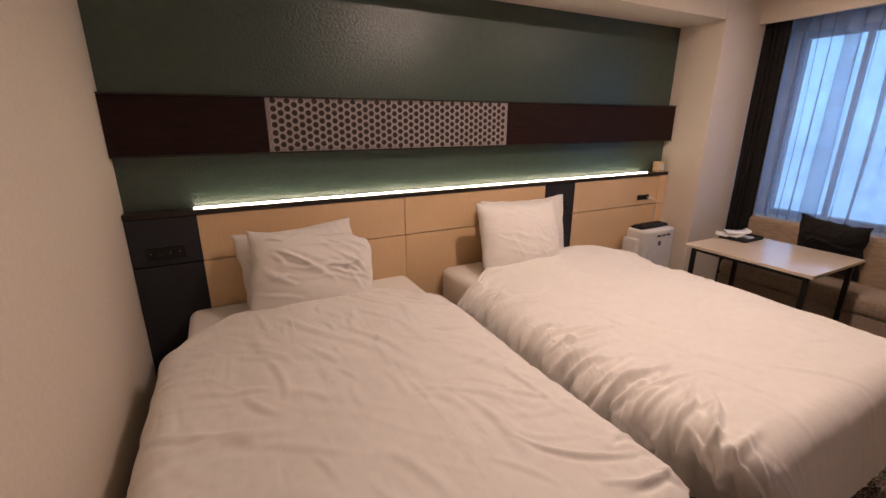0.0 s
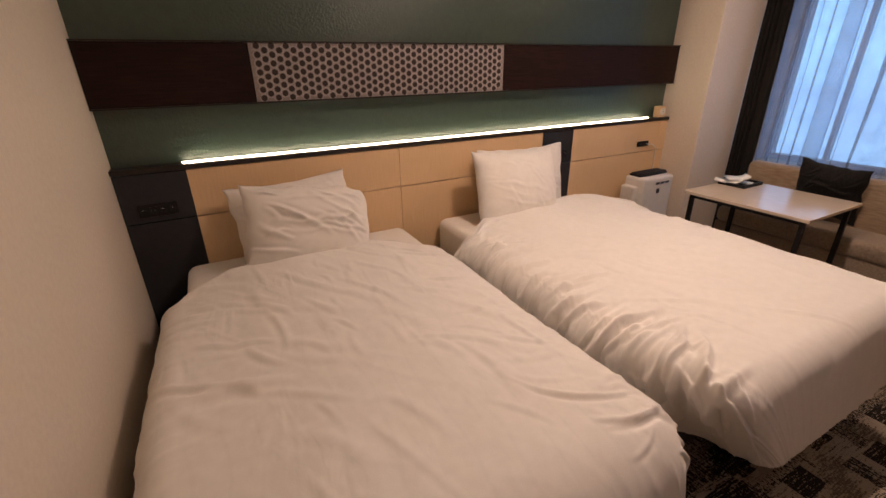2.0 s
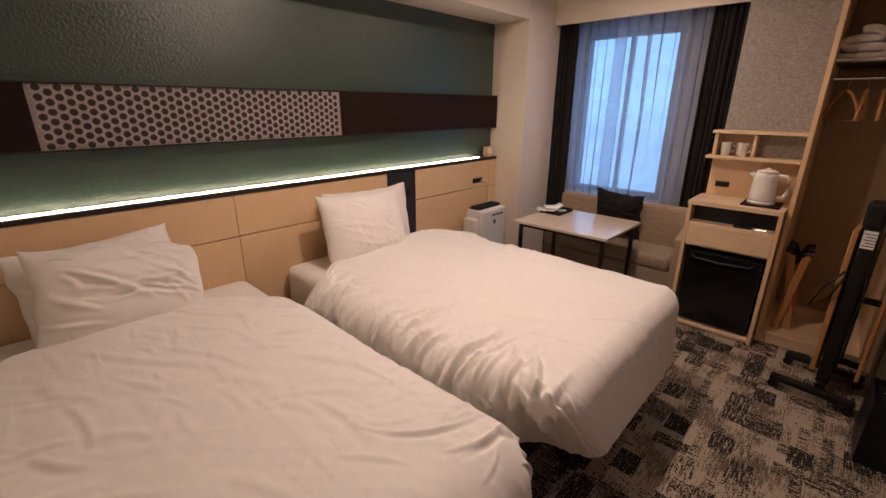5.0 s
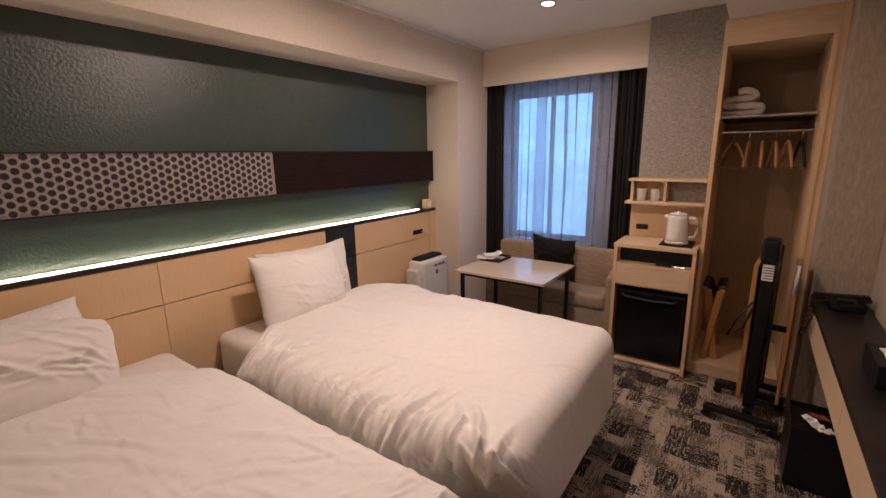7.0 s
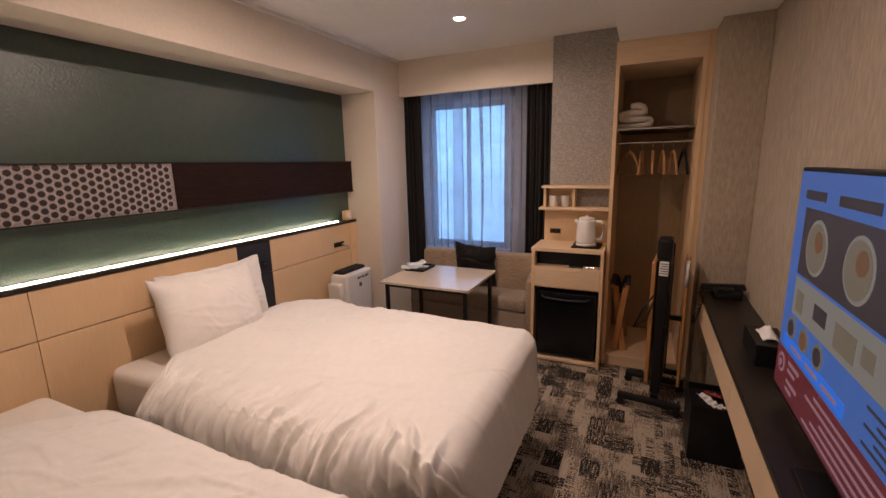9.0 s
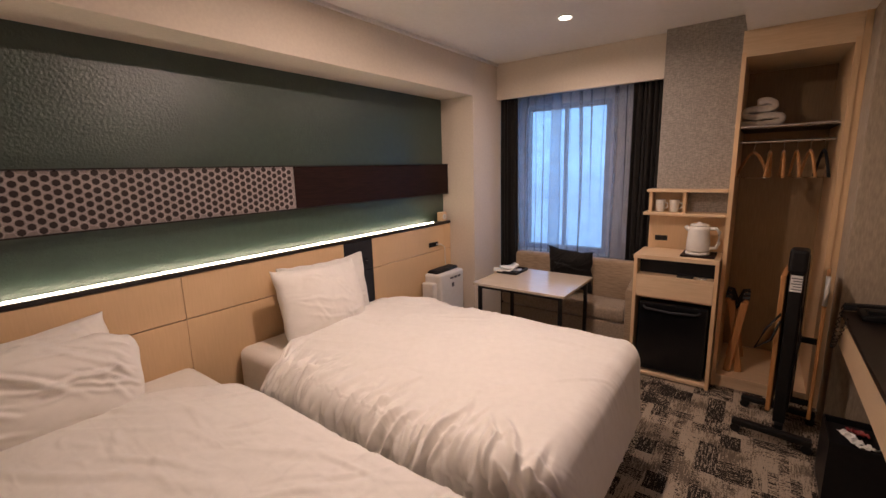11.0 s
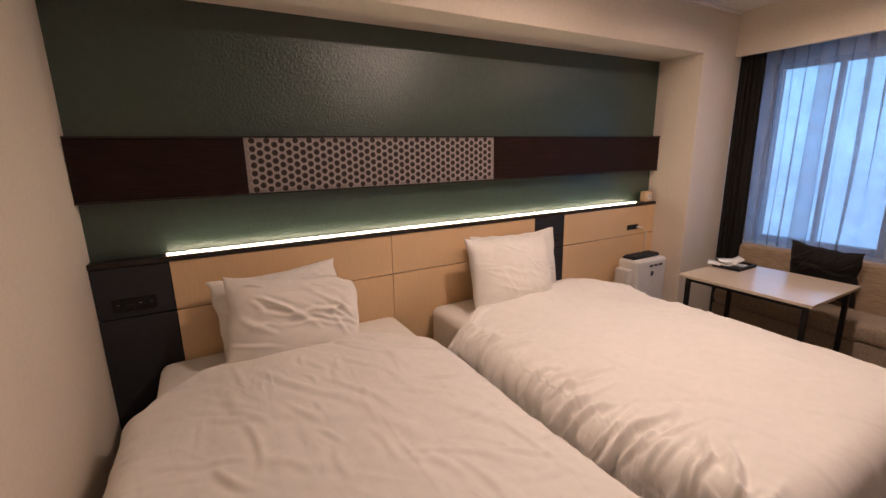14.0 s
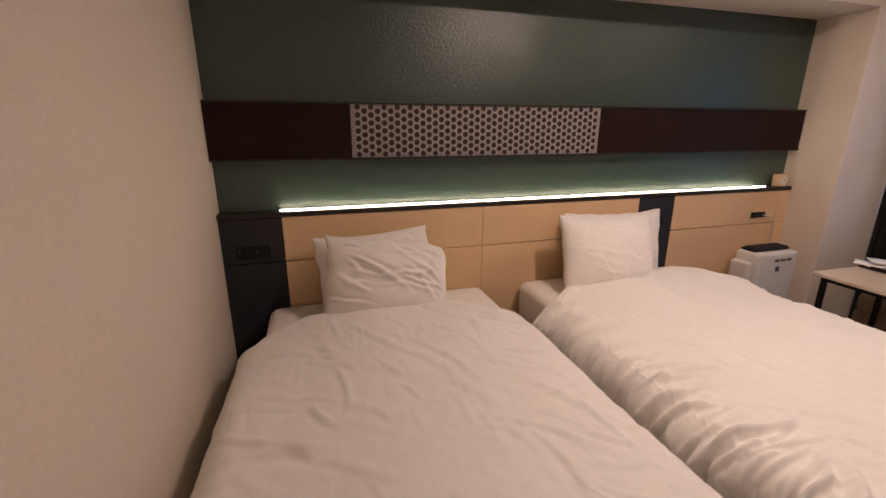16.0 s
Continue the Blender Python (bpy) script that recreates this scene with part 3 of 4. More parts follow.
# ---- beds ----
def duvet(x0, x1, yh, yf, ztop, drop_side, drop_foot, taper, label, seed, crown=0.035, puff=(), folds=(), r_side=0.11, r_foot=0.17, fine=1.0, marks=(), pleat=0.013, cloth=None):
    """A quilt that lies over a mattress: rounded edges, drapes at the sides and foot, creased cotton."""
    hw, cx, ln = (x1 - x0) / 2 - r_side + 0.01, (x0 + x1) / 2, (yh - yf) - r_foot + 0.01
    ext_a, ext_f, ext_h = drop_side + 0.04, drop_foot + 0.04, 0.07

    rng = np.random.default_rng(int(seed * 10))
    lines = []
    for count, (amin, amax), (bmin, bmax), (lmin, lmax), (tmin, tmax), (hmin, hmax), (wmin, wmax) in folds:
        for _ in range(count):
            lines.append((rng.uniform(amin, amax), rng.uniform(bmin, bmax), rng.uniform(lmin, lmax), radians(rng.uniform(tmin, tmax)), rng.uniform(hmin, hmax), rng.uniform(wmin, wmax), rng.uniform(-0.5, 0.5)))

    lines += [(ma, mb, ml, radians(mt), mh, mw, mc) for ma, mb, ml, mt, mh, mw, mc in marks]

    def folded(a, b):
        """How far the bent creases lift the cloth at (a, b): a soft crest with a hollow beside it."""
        total = 0.0
        for ca, cb, length, turn, high, wide, bend in lines:
            da, db = a - ca, b - cb
            s = (da * math.cos(turn) + db * math.sin(turn)) / length
            if -0.5 < s < 0.5:
                d = (db * math.cos(turn) - da * math.sin(turn) - bend * length * (0.25 - s * s)) / wide
                if abs(d) < 3.5:
                    total += high * math.cos(math.pi * s) ** 1.2 * (math.exp(-d * d) - 0.55 * math.exp(-(d - 1.5) ** 2))
        return total

    def at(a, b):
        ox, oy = max(0.0, abs(a) - hw), max(0.0, b - ln)
        oh = max(0.0, -b)
        sx = 1 if a > 0 else -1
        d = math.hypot(ox, oy)
        most = drop_side + 0.04 + (drop_foot - drop_side) * (oy / d if d else 0)
        ox, oy, d = (ox * most / d, oy * most / d, most) if d > most else (ox, oy, d)
        px, py = max(-hw, min(hw, a)), max(0.0, min(ln, b))
        z = ztop + crown * (1 - (px / hw) ** 2) * min(1, (ln - py) / 0.4 + 0.3)
        for qx, qy, qr, qh in puff:
            z += qh * math.exp(-(((cx + px - qx) ** 2 + (yh - py - qy) ** 2) / qr ** 2))
        out = down = 0.0
        if d > 0:
            r = r_side + (r_foot - r_side) * (oy / d)
            q = d / r
            if q < math.pi / 2:
                out, down = r * math.sin(q), r * (1 - math.cos(q))
            else:
                out, down = r, r + (d - r * math.pi / 2)
        dx, dy = (ox / d * sx, oy / d) if d > 0 else (0.0, 0.0)
        x, y = cx + px + dx * out, py + dy * out
        if oh:
            y -= 0.03 * math.sin(min(1.0, oh / 0.05) * math.pi / 2)
            z -= 0.9 * oh
        near = max(0.0, min(1.0, (b - (ln - 0.38)) / 0.38))
        near = near * near * (3 - 2 * near)
        x -= sx * taper[0 if sx < 0 else 1] * near * (down / 0.36) * (1.0 if ox else max(0.0, (abs(a) - hw + 0.4) / 0.4) ** 1.5)
        y += 0.055 * (down / 0.36) * (oy / d if d else 0)
        z -= down
        turned = max(0.0, (abs(a) - hw + 0.30) / 0.30)
        y += 0.15 * min(1.2, turned * turned) * max(0.0, 1 - max(0.0, b) / 0.45)
        P = Vector((x * 1.9, y * 1.9, seed))
        soft = noise.noise(P) * 0.020 + noise.noise(P * 2.3) * 0.009 + noise.noise(P * 5.0) * 0.003
        warp = noise.noise(Vector((x * 1.3 + 9, y * 1.3, seed)))
        amount = max(0.12, min(1.0, 0.5 + 1.4 * noise.noise(Vector((x * 1.9, y * 1.9 + 4, seed + 2)))))
        ridge = 1 - abs(noise.noise(Vector(((x * 0.9 - y * 0.45 + warp * 0.16) * 5.5, (y * 0.9 + x * 0.45) * 1.3, seed + 3))))
        ridge2 = 1 - abs(noise.noise(Vector(((x * 0.8 - y * 0.6 + warp * 0.12) * 11.0, (y * 0.8 + x * 0.6) * 2.2, seed + 5))))
        ridge3 = 1 - abs(noise.noise(Vector(((x * 0.6 + y * 0.8 + warp * 0.10) * 17.0, (y * 0.6 - x * 0.8) * 4.0, seed + 8))))
        crease = (0.013 * (max(0.0, ridge - 0.70) / 0.30) ** 1.5 + 0.009 * (max(0.0, ridge2 - 0.72) / 0.28) ** 1.5 + 0.004 * (max(0.0, ridge3 - 0.75) / 0.25) ** 1.5) * amount * fine
        side = min(1.0, down / 0.10) if d else 0.0
        edge = max(0.0, min(1.0, (abs(a) - hw + 0.28) / 0.28))
        run = b if ox >= oy else a
        lean = run - 0.30 * (down + edge * 0.14) + 0.03 * warp
        fold = noise.noise(Vector((lean * 15.0, down * 1.5 + seed, sx * 3.0)))
        fold2 = 1 - abs(noise.noise(Vector((lean * 9.0, down * 1.2, sx * 5.0 + seed))))
        patch = max(0.15, min(1.0, 0.6 + 1.2 * noise.noise(Vector((run * 2.5, sx, seed + 6)))))
        fold3 = 1 - abs(noise.noise(Vector((lean * 17.0, down * 2.0, sx * 7.0 + seed))))
        f = (0.005 * fold + pleat * (max(0.0, fold2 - 0.74) / 0.26) ** 1.6 + 0.5 * pleat * (max(0.0, fold3 - 0.76) / 0.24) ** 1.5) * max(0.8 * side, 0.45 * edge * edge) * (patch if ox >= oy else 0.2)
        lifted = folded(a, b)
        f += lifted * side
        z += lifted * (1 - side)
        z += (soft + crease) * (1 - side) * (1 - min(1.0, oh / 0.04))
        x += dx * (f + soft * 0.8) * side
        y += dy * (f + soft * 0.8) * side
        z += f * (1 - side) * 0.8
        z = max(z, 0.255 + 0.01 * noise.noise(Vector((x * 5, y * 5, seed))))
        return Vector((x, yh - y, z))

    na, nb = 340, 350
    co = [at(-hw - ext_a + (2 * hw + 2 * ext_a) * i / (na - 1), -ext_h + (ln + ext_h + ext_f) * j / (nb - 1)) for i in range(na) for j in range(nb)]
    t = thing("duvet", (cx, (yh + yf) / 2, ztop), label, "duvet", "duvets on the beds")
    cover = from_grid("cover", co, na, nb, cloth or DUVET)
    cover.parent, cover.matrix_parent_inverse = t, t.matrix_basis.inverted()
    s = cover.modifiers.new("thickness", "SOLIDIFY")
    s.thickness, s.offset = 0.004, -1
    lift = Vector((0, 0, 0.001))
    part("head_seam", cable(bmesh.new(), [at(-hw + 2 * hw * k / 90, 0.012) + lift for k in range(91)], 0.0007, 6), cloth or DUVET, t, "raised seam along the head", smooth=True)
    return t


def bed(x0, x1, label):
    b = thing("bed", ((x0 + x1) / 2, -0.98, 0.0), label, "bed", "twin beds")
    part("base", block(x0 + 0.10, x1 - 0.10, -1.66, -0.06, 0.08, 0.32, bevel=0.012), CHARCOAL, b, "dark upholstered bed base")
    part("mattress", block(x0, x1, -1.72, -0.008, 0.32, 0.583, bevel=0.05, seg=4), SHEET, b, "white fitted sheet on the mattress", smooth=True)
    for lx in (x0 + 0.16, x1 - 0.16):
        for ly in (-1.60, -0.16):
            part("leg", tube(bmesh.new(), (lx, ly, 0.0), (lx, ly, 0.085), 0.025, 0.03), BLACKPLASTIC, b)
    return b


bed(0.19, 1.36, "single bed with white fitted sheet beside the white wall")
bed(1.60, 2.80, "single bed with white fitted sheet near the window")
duvet(0.102, 1.405, -0.30, -1.885, 0.618, 0.34, 0.36, (0.03, -0.02), "white creased cotton duvet on the bed beside the wall", 2.0, fine=0.22,
      folds=((12, (-0.55, 0.45), (0.05, 1.0), (0.25, 0.6), (30, 70), (0.004, 0.008), (0.014, 0.030)),
             (46, (-0.5, 0.5), (0.05, 1.40), (0.14, 0.42), (35, 85), (0.003, 0.0065), (0.010, 0.026)),
             (12, (-0.3, 0.4), (0.15, 0.9), (0.10, 0.25), (60, 110), (0.002, 0.005), (0.009, 0.014)),
             (9, (-0.62, -0.3), (0.05, 0.7), (0.15, 0.45), (15, 55), (0.005, 0.010), (0.010, 0.018)),
             (7, (0.42, 0.75), (0.2, 1.2), (0.15, 0.35), (-10, 40), (0.004, 0.010), (0.009, 0.015)),
             (9, (0.48, 0.78), (1.35, 1.65), (0.10, 0.28), (-20, 40), (0.008, 0.015), (0.008, 0.013))),
      marks=((-0.44, 0.90, 0.42, 9, 0.017, 0.022, -0.35), (-0.31, 0.75, 0.22, 60, 0.010, 0.014, 0.3), (-0.50, 0.80, 0.28, 25, 0.008, 0.014, 0.2),
             (0.47, 1.31, 0.46, 32, 0.012, 0.0085, 0.55), (0.52, 1.46, 0.24, 12, 0.012, 0.0085, 0.45), (0.40, 1.24, 0.30, 28, 0.004, 0.010, 0.4),
             (0.15, 0.75, 1.5, 90, 0.0012, 0.007, 0.02), (-0.05, 0.35, 0.5, 55, 0.008, 0.018, 0.3), (0.12, 0.55, 0.45, 62, 0.007, 0.014, -0.2)))
duvet(1.525, 2.86, -0.27, -1.885, 0.618, 0.41, 0.36, (0.25, 0.13), "white creased cotton duvet tucked in at the foot", 8.5, puff=((2.62, -0.36, 0.16, 0.03),),
      r_foot=0.085, fine=0.2, pleat=0.028, cloth=LINEN,
      folds=((34, (-0.4, 0.55), (0.05, 1.5), (0.15, 0.5), (10, 80), (0.002, 0.0055), (0.010, 0.024)),
             (22, (-0.86, -0.50), (0.05, 1.40), (0.26, 0.50), (-8, 24), (0.012, 0.022), (0.008, 0.013)),
             (14, (-0.80, -0.50), (1.30, 1.64), (0.12, 0.30), (-65, 10), (0.012, 0.022), (0.009, 0.014)),
             (4, (-0.3, 0.6), (1.5, 1.8), (0.15, 0.4), (60, 100), (0.002, 0.004), (0.012, 0.02))),
      marks=((-0.58, 1.44, 0.38, -30, 0.026, 0.016, 0.5), (-0.52, 1.18, 0.42, -6, 0.017, 0.013, 0.55), (-0.60, 1.28, 0.36, 4, 0.018, 0.012, 0.4),
             (-0.60, 0.95, 0.40, 6, 0.016, 0.012, 0.35), (-0.58, 0.72, 0.36, 10, 0.014, 0.011, 0.3), (-0.60, 0.45, 0.34, 12, 0.013, 0.011, -0.2),
             (0.05, 0.30, 0.5, 70, 0.010, 0.020, 0.3), (-0.62, 0.80, 1.2, 90, 0.005, 0.006, 0.03))
      + tuple((-0.68 + 0.06 * math.sin(5 * k), 0.10 + 0.083 * k + 0.02 * math.sin(9 * k), 0.40 + 0.14 * math.sin(3 * k), 10 + 12 * math.sin(7 * k), 0.028 + 0.009 * math.sin(4 * k), 0.012 + 0.003 * math.sin(2 * k), 0.30 * math.sin(6 * k)) for k in range(18)))


def pillow(m, w, h, t, label, seed, creased=0.5, slump=0.0):
    """A soft pillow with pinched corners and creases; w across, h high, standing in the plane y = 0 of m."""
    n = 64
    co, faces = [], []
    rng = np.random.default_rng(int(seed * 7))
    creases = [(rng.uniform(-0.9, 0.8), rng.uniform(-0.8, 0.9), rng.uniform(0.4, 1.3), radians(rng.uniform(-70, 20)), creased * rng.uniform(0.006, 0.018), rng.uniform(0.026, 0.055), rng.uniform(-0.4, 0.4)) for _ in range(24)]
    for side in (1, -1):
        for i in range(n):
            for j in range(n):
                u, v = 2 * i / (n - 1) - 1, 2 * j / (n - 1) - 1
                x = u * w / 2 * (1 - 0.06 * (1 - v * v) * abs(u) ** 2)
                z = v * h / 2 * (1 - 0.11 * (1 - u * u) * abs(v) ** 2)
                worn = 1 - slump * max(0.0, u) ** 3 * abs(v) ** 3
                x, z = x * worn, z * (1 - 1.3 * (1 - worn))
                f = max(0.0, (1 - abs(u) ** 2.4) * (1 - abs(v) ** 2.4)) ** 0.6
                bend = 0.010 * noise.noise(Vector((u * 1.5, v * 1.5, seed)))
                for pu, pv, length, turn, high, wide, curve in creases:
                    s = ((u - pu) * math.cos(turn) + (v - pv) * math.sin(turn)) / length
                    if -0.5 < s < 0.5:
                        d = ((v - pv) * math.cos(turn) - (u - pu) * math.sin(turn) - curve * length * (0.25 - s * s)) / wide
                        if abs(d) < 3:
                            bend += high * math.cos(math.pi * s) * (math.exp(-d * d) - 0.5 * math.exp(-(d - 1.5) ** 2))
                y = -side * (t / 2 * f + bend * min(1, f * 1.6))
                x += 0.009 * noise.noise(Vector((v * 3.0, seed, u)))
                z += 0.018 * noise.noise(Vector((u * 3.0, seed + 4, v)))
                co.append(m @ Vector((x, y, z)))
    for s in (0, 1):
        o = s * n * n
        for i in range(n - 1):
            for j in range(n - 1):
                q = (o + i * n + j, o + (i + 1) * n + j, o + (i + 1) * n + j + 1, o + i * n + j + 1)
                faces.append(q if s == 0 else q[::-1])
    data = bpy.data.meshes.new("pillow")
    data.from_pydata([tuple(c) for c in co], [], faces)
    bm = bmesh.new()
    bm.from_mesh(data)
    bmesh.ops.remove_doubles(bm, verts=bm.verts, dist=0.0008)
    return bm


def make_pillow(at, w, h, t, tilt, turn, lean, label, seed, creased=0.85, slump=0.03):
    m = pose(*at, 0, 0, turn) @ pose(0, 0, 0, -tilt, 0, 0) @ pose(0, 0, 0, 0, lean, 0)
    solid("pillow", pillow(m, w, h, t, label, seed, creased, slump), LINEN, label, "pillow", group="pillows on the beds", smooth=True)


make_pillow((0.735, -0.105, 0.768), 0.60, 0.41, 0.18, 8, 0, -4, "white cotton pillow upright against the headboard", 4.0)
make_pillow((0.780, -0.245, 0.765), 0.625, 0.405, 0.24, 20, 3, 7, "white creased cotton pillow leaning on another pillow", 1.0, 1.15, 0.16)
make_pillow((2.195, -0.105, 0.778), 0.69, 0.44, 0.18, 8, 0, 0, "white cotton pillow upright behind another pillow", 6.0)
make_pillow((2.045, -0.245, 0.79), 0.62, 0.45, 0.23, 18, 2, 3, "white smooth cotton pillow leaning on another pillow", 9.0, 0.35)

# ---- clock and air purifier ----
ck = thing("alarm_clock", (3.65, 0.03, 1.074), "small wooden cube alarm clock on the ledge", "clock")
part("case", block(3.612, 3.690, 0.004, 0.060, 1.0745, 1.158, bevel=0.006), BIRCH, ck)
dial = bmesh.new()
tube(dial, (3.651, 0.006, 1.116), (3.651, 0.001, 1.116), 0.027, seg=28)
part("dial", dial, CERAMIC, ck)
part("hand", block(3.650, 3.652, -0.001, 0.0005, 1.116, 1.134), PRINT, ck)
part("hand", block(3.651, 3.664, -0.001, 0.0005, 1.115, 1.117), PRINT, ck)

ap = thing("air_purifier", (3.42, -0.15, 0.0), "white air purifier with black top vent beside the bed", "air purifier")
part("body", block(3.26, 3.61, -0.23, -0.05, 0.012, 0.665, bevel=0.022, seg=3), WHITEPLASTIC, ap)
part("water_tank", block(3.20, 3.259, -0.19, -0.07, 0.05, 0.60, bevel=0.012, seg=3), WHITEPLASTIC, ap)
part("top_vent", block(3.28, 3.595, -0.175, -0.07, 0.664, 0.680, bevel=0.005), BLACKPLASTIC, ap, "black louvred top")
for k in range(5):
    part("louvre", block(3.29, 3.585, -0.168 + k * 0.019, -0.160 + k * 0.019, 0.679, 0.690), CHARCOAL, ap)
part("badge", block(3.42, 3.45, -0.2335, -0.2295, 0.535, 0.570), PRINT, ap, "dark square badge")
for k in range(3):
    part("label_bar", block(3.40 + 0.055 * k, 3.44 + 0.055 * k, -0.2335, -0.2295, 0.605, 0.622), PRINT, ap)
part("foot", block(3.27, 3.60, -0.22, -0.06, 0.0, 0.014), CHARCOAL, ap)

# ---- table, tray ----
tb = thing("side_table", (3.48, -0.97, 0.0), "low table with pale laminate top and black metal legs", "table")
TX0, TX1, TY0, TY1, TZ = 3.17, 3.79, -1.335, -0.605, 0.685
part("tabletop", block(TX0, TX1, TY0, TY1, TZ - 0.02, TZ, bevel=0.003), TABLEWOOD, tb)
for a in (TX0 + 0.03, TX1 - 0.055):
    for b in (TY0 + 0.03, TY1 - 0.055):
        part("leg", block(a, a + 0.025, b, b + 0.025, 0.0, TZ - 0.0205, bevel=0.002), BLACKMETAL, tb)
for a in (TX0 + 0.03, TX1 - 0.055):
    part("rail", block(a + 0.002, a + 0.023, TY0 + 0.055, TY1 - 0.055, TZ - 0.046, TZ - 0.0205), BLACKMETAL, tb)
ty = thing("tray", (3.62, -0.70, TZ), "black lacquered tray on the table", "tray")
part("plate", block(3.52, 3.74, -0.80, -0.62, TZ + 0.0005, TZ + 0.008, bevel=0.002), BLACKPLASTIC, ty)
for a, b, c, d in ((3.52, 3.53, -0.80, -0.62), (3.73, 3.74, -0.80, -0.62), (3.53, 3.73, -0.80, -0.79), (3.53, 3.73, -0.63, -0.62)):
    part("rim", block(a, b, c, d, TZ + 0.008, TZ + 0.022), BLACKPLASTIC, ty)
cl = bmesh.new()
for k, (nx, ny, turn, size) in enumerate(((3.565, -0.665, 28, 0.17), (3.61, -0.690, 50, 0.14))):
    rows = []
    for q in range(9):
        u = q / 8 - 0.5
        rise = 0.012 + 0.020 * k + 0.050 * abs(u) ** 1.6 * (1.6 if u < 0 else 0.7) + 0.004 * math.sin(7 * u + k)
        rows.append([cl.verts.new(pose(nx, ny, TZ + rise, 0, 0, turn) @ Vector((w, u * size, e))) for w, e in ((-0.045, 0.0), (0.045, 0.004), (0.047, 0.012), (-0.043, 0.010))])
    for a, b in zip(rows, rows[1:]):
        for q in range(4):
            cl.faces.new((a[q], a[(q + 1) % 4], b[(q + 1) % 4], b[q]))
    cl.faces.new(rows[0][::-1])
    cl.faces.new(rows[-1])
solid("folded_napkin", cl, PAPERWHITE, "white folded paper napkins heaped on the tray", "napkin", smooth=True)
solid("card", block(-0.03, 0.03, -0.04, 0.04, 0, 0.006, m=pose(3.66, -0.73, TZ + 0.009, 0, 0, 15)), PAPERWHITE, "small white card lying on the tray", "card")

# ---- sofa, cushion ----
sf = thing("sofa", (3.92, -0.95, 0.0), "two-seat beige woven sofa under the window", "sofa")
part("backrest", block(4.09, 4.20, -1.60, -0.50, 0.36, 0.765, bevel=0.03, seg=3), SOFAFABRIC, sf, "beige horizontally woven backrest", smooth=True)
part("seat_cushion", block(3.79, 4.095, -1.575, -0.51, 0.335, 0.455, bevel=0.035, seg=3), SOFABASE, sf, smooth=True)
part("base", block(3.80, 4.19, -1.60, -0.51, 0.19, 0.335, bevel=0.012), SOFABASE, sf)
arm = bmesh.new()
box(arm, 3.785, 4.19, -1.643, -1.577, 0.17, 0.615, bevel=0.02, seg=3)
for v in arm.verts:
    if v.co.z > 0.5:
        v.co.z += 0.11 * max(0.0, (v.co.x - 3.785)) / 0.4
part("armrest", arm, SOFAFABRIC, sf, smooth=True)
for a in (3.825, 4.15):
    for b in (-1.60, -0.56):
        part("leg", block(a - 0.02, a + 0.02, b - 0.02, b + 0.02, 0.0, 0.192), BIRCH, sf)
m = pose(4.025, -1.065, 0.665, 0, 0, 90) @ pose(0, 0, 0, -14, 0, 0) @ pose(0, 0, 0, 0, -4, 0)
solid("cushion", pillow(m, 0.39, 0.40, 0.13, "", 21.0), CUSHION, "dark charcoal square cushion leaning on the sofa back", "cushion", smooth=True)

# ---- refrigerator cabinet with shelf ----
CX, CY0, CY1 = 3.71, -2.165, -1.645
cab = thing("minibar_cabinet", (3.88, -1.9, 0.0), "light wood minibar cabinet with open niche and drawer", "cabinet")
part("side_panel", block(CX, 4.055, CY1 - 0.022, CY1, 0.0, 0.886), BIRCH, cab)
part("side_panel", block(CX, 4.055, CY0, CY0 + 0.022, 0.0, 0.886), BIRCH, cab)
part("counter", block(CX - 0.004, 4.055, CY0, CY1 + 0.004, 0.886, 0.914, bevel=0.002), BIRCH_H, cab)
part("niche_floor", block(CX + 0.003, 4.055, CY0 + 0.022, CY1 - 0.022, 0.752, 0.770), BIRCH_H, cab)
part("drawer_front", block(CX + 0.001, CX + 0.02, CY0 + 0.0235, CY1 - 0.0235, 0.614, 0.7505, bevel=0.0015), BIRCH_H, cab)
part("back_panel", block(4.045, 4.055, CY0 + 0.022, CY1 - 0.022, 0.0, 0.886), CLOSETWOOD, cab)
# black sheet in place of the deep shade inside the niche
part("niche_shade_sheet", block(CX + 0.10, CX + 0.11, CY0 + 0.022, CY1 - 0.022, 0.77, 0.886), BLACKPLASTIC, cab)
part("bottom_panel", block(CX + 0.003, 4.045, CY0 + 0.022, CY1 - 0.022, 0.012, 0.03), BIRCH_H, cab)
part("divider", block(CX + 0.02, 4.045, CY0 + 0.022, CY1 - 0.022, 0.60, 0.614), BIRCH_H, cab)
fg = thing("mini_fridge", (3.9, -1.9, 0.03), "black mini refrigerator inside the wooden cabinet", "refrigerator")
part("body", block(3.79, 4.04, -2.125, -1.685, 0.0305, 0.565, bevel=0.008), BLACKPLASTIC, fg)
part("door", block(3.745, 3.786, -2.125, -1.685, 0.045, 0.562, bevel=0.008), BLACKGLOSS, fg)
hd = bmesh.new()
cable(hd, [(3.744, -2.08, 0.535), (3.725, -2.06, 0.520), (3.722, -1.90, 0.512), (3.725, -1.74, 0.520), (3.744, -1.72, 0.535)], 0.009)
part("handle", hd, CHARCOAL, fg, "curved dark handle", smooth=True)
part("seal", block(3.7865, 3.7895, -2.12, -1.69, 0.05, 0.557), CHARCOAL, fg)
hs = thing("wall_shelf", (3.99, -1.9, 0.914), "light wood shelf unit above the minibar counter", "shelf")
part("top_board", block(3.925, 4.056, CY0 + 0.003, -1.660, 1.345, 1.365, bevel=0.002), BIRCH_H, hs)
part("middle_board", block(3.915, 4.056, CY0 + 0.003, -1.645, 1.178, 1.198, bevel=0.002), BIRCH_H, hs)
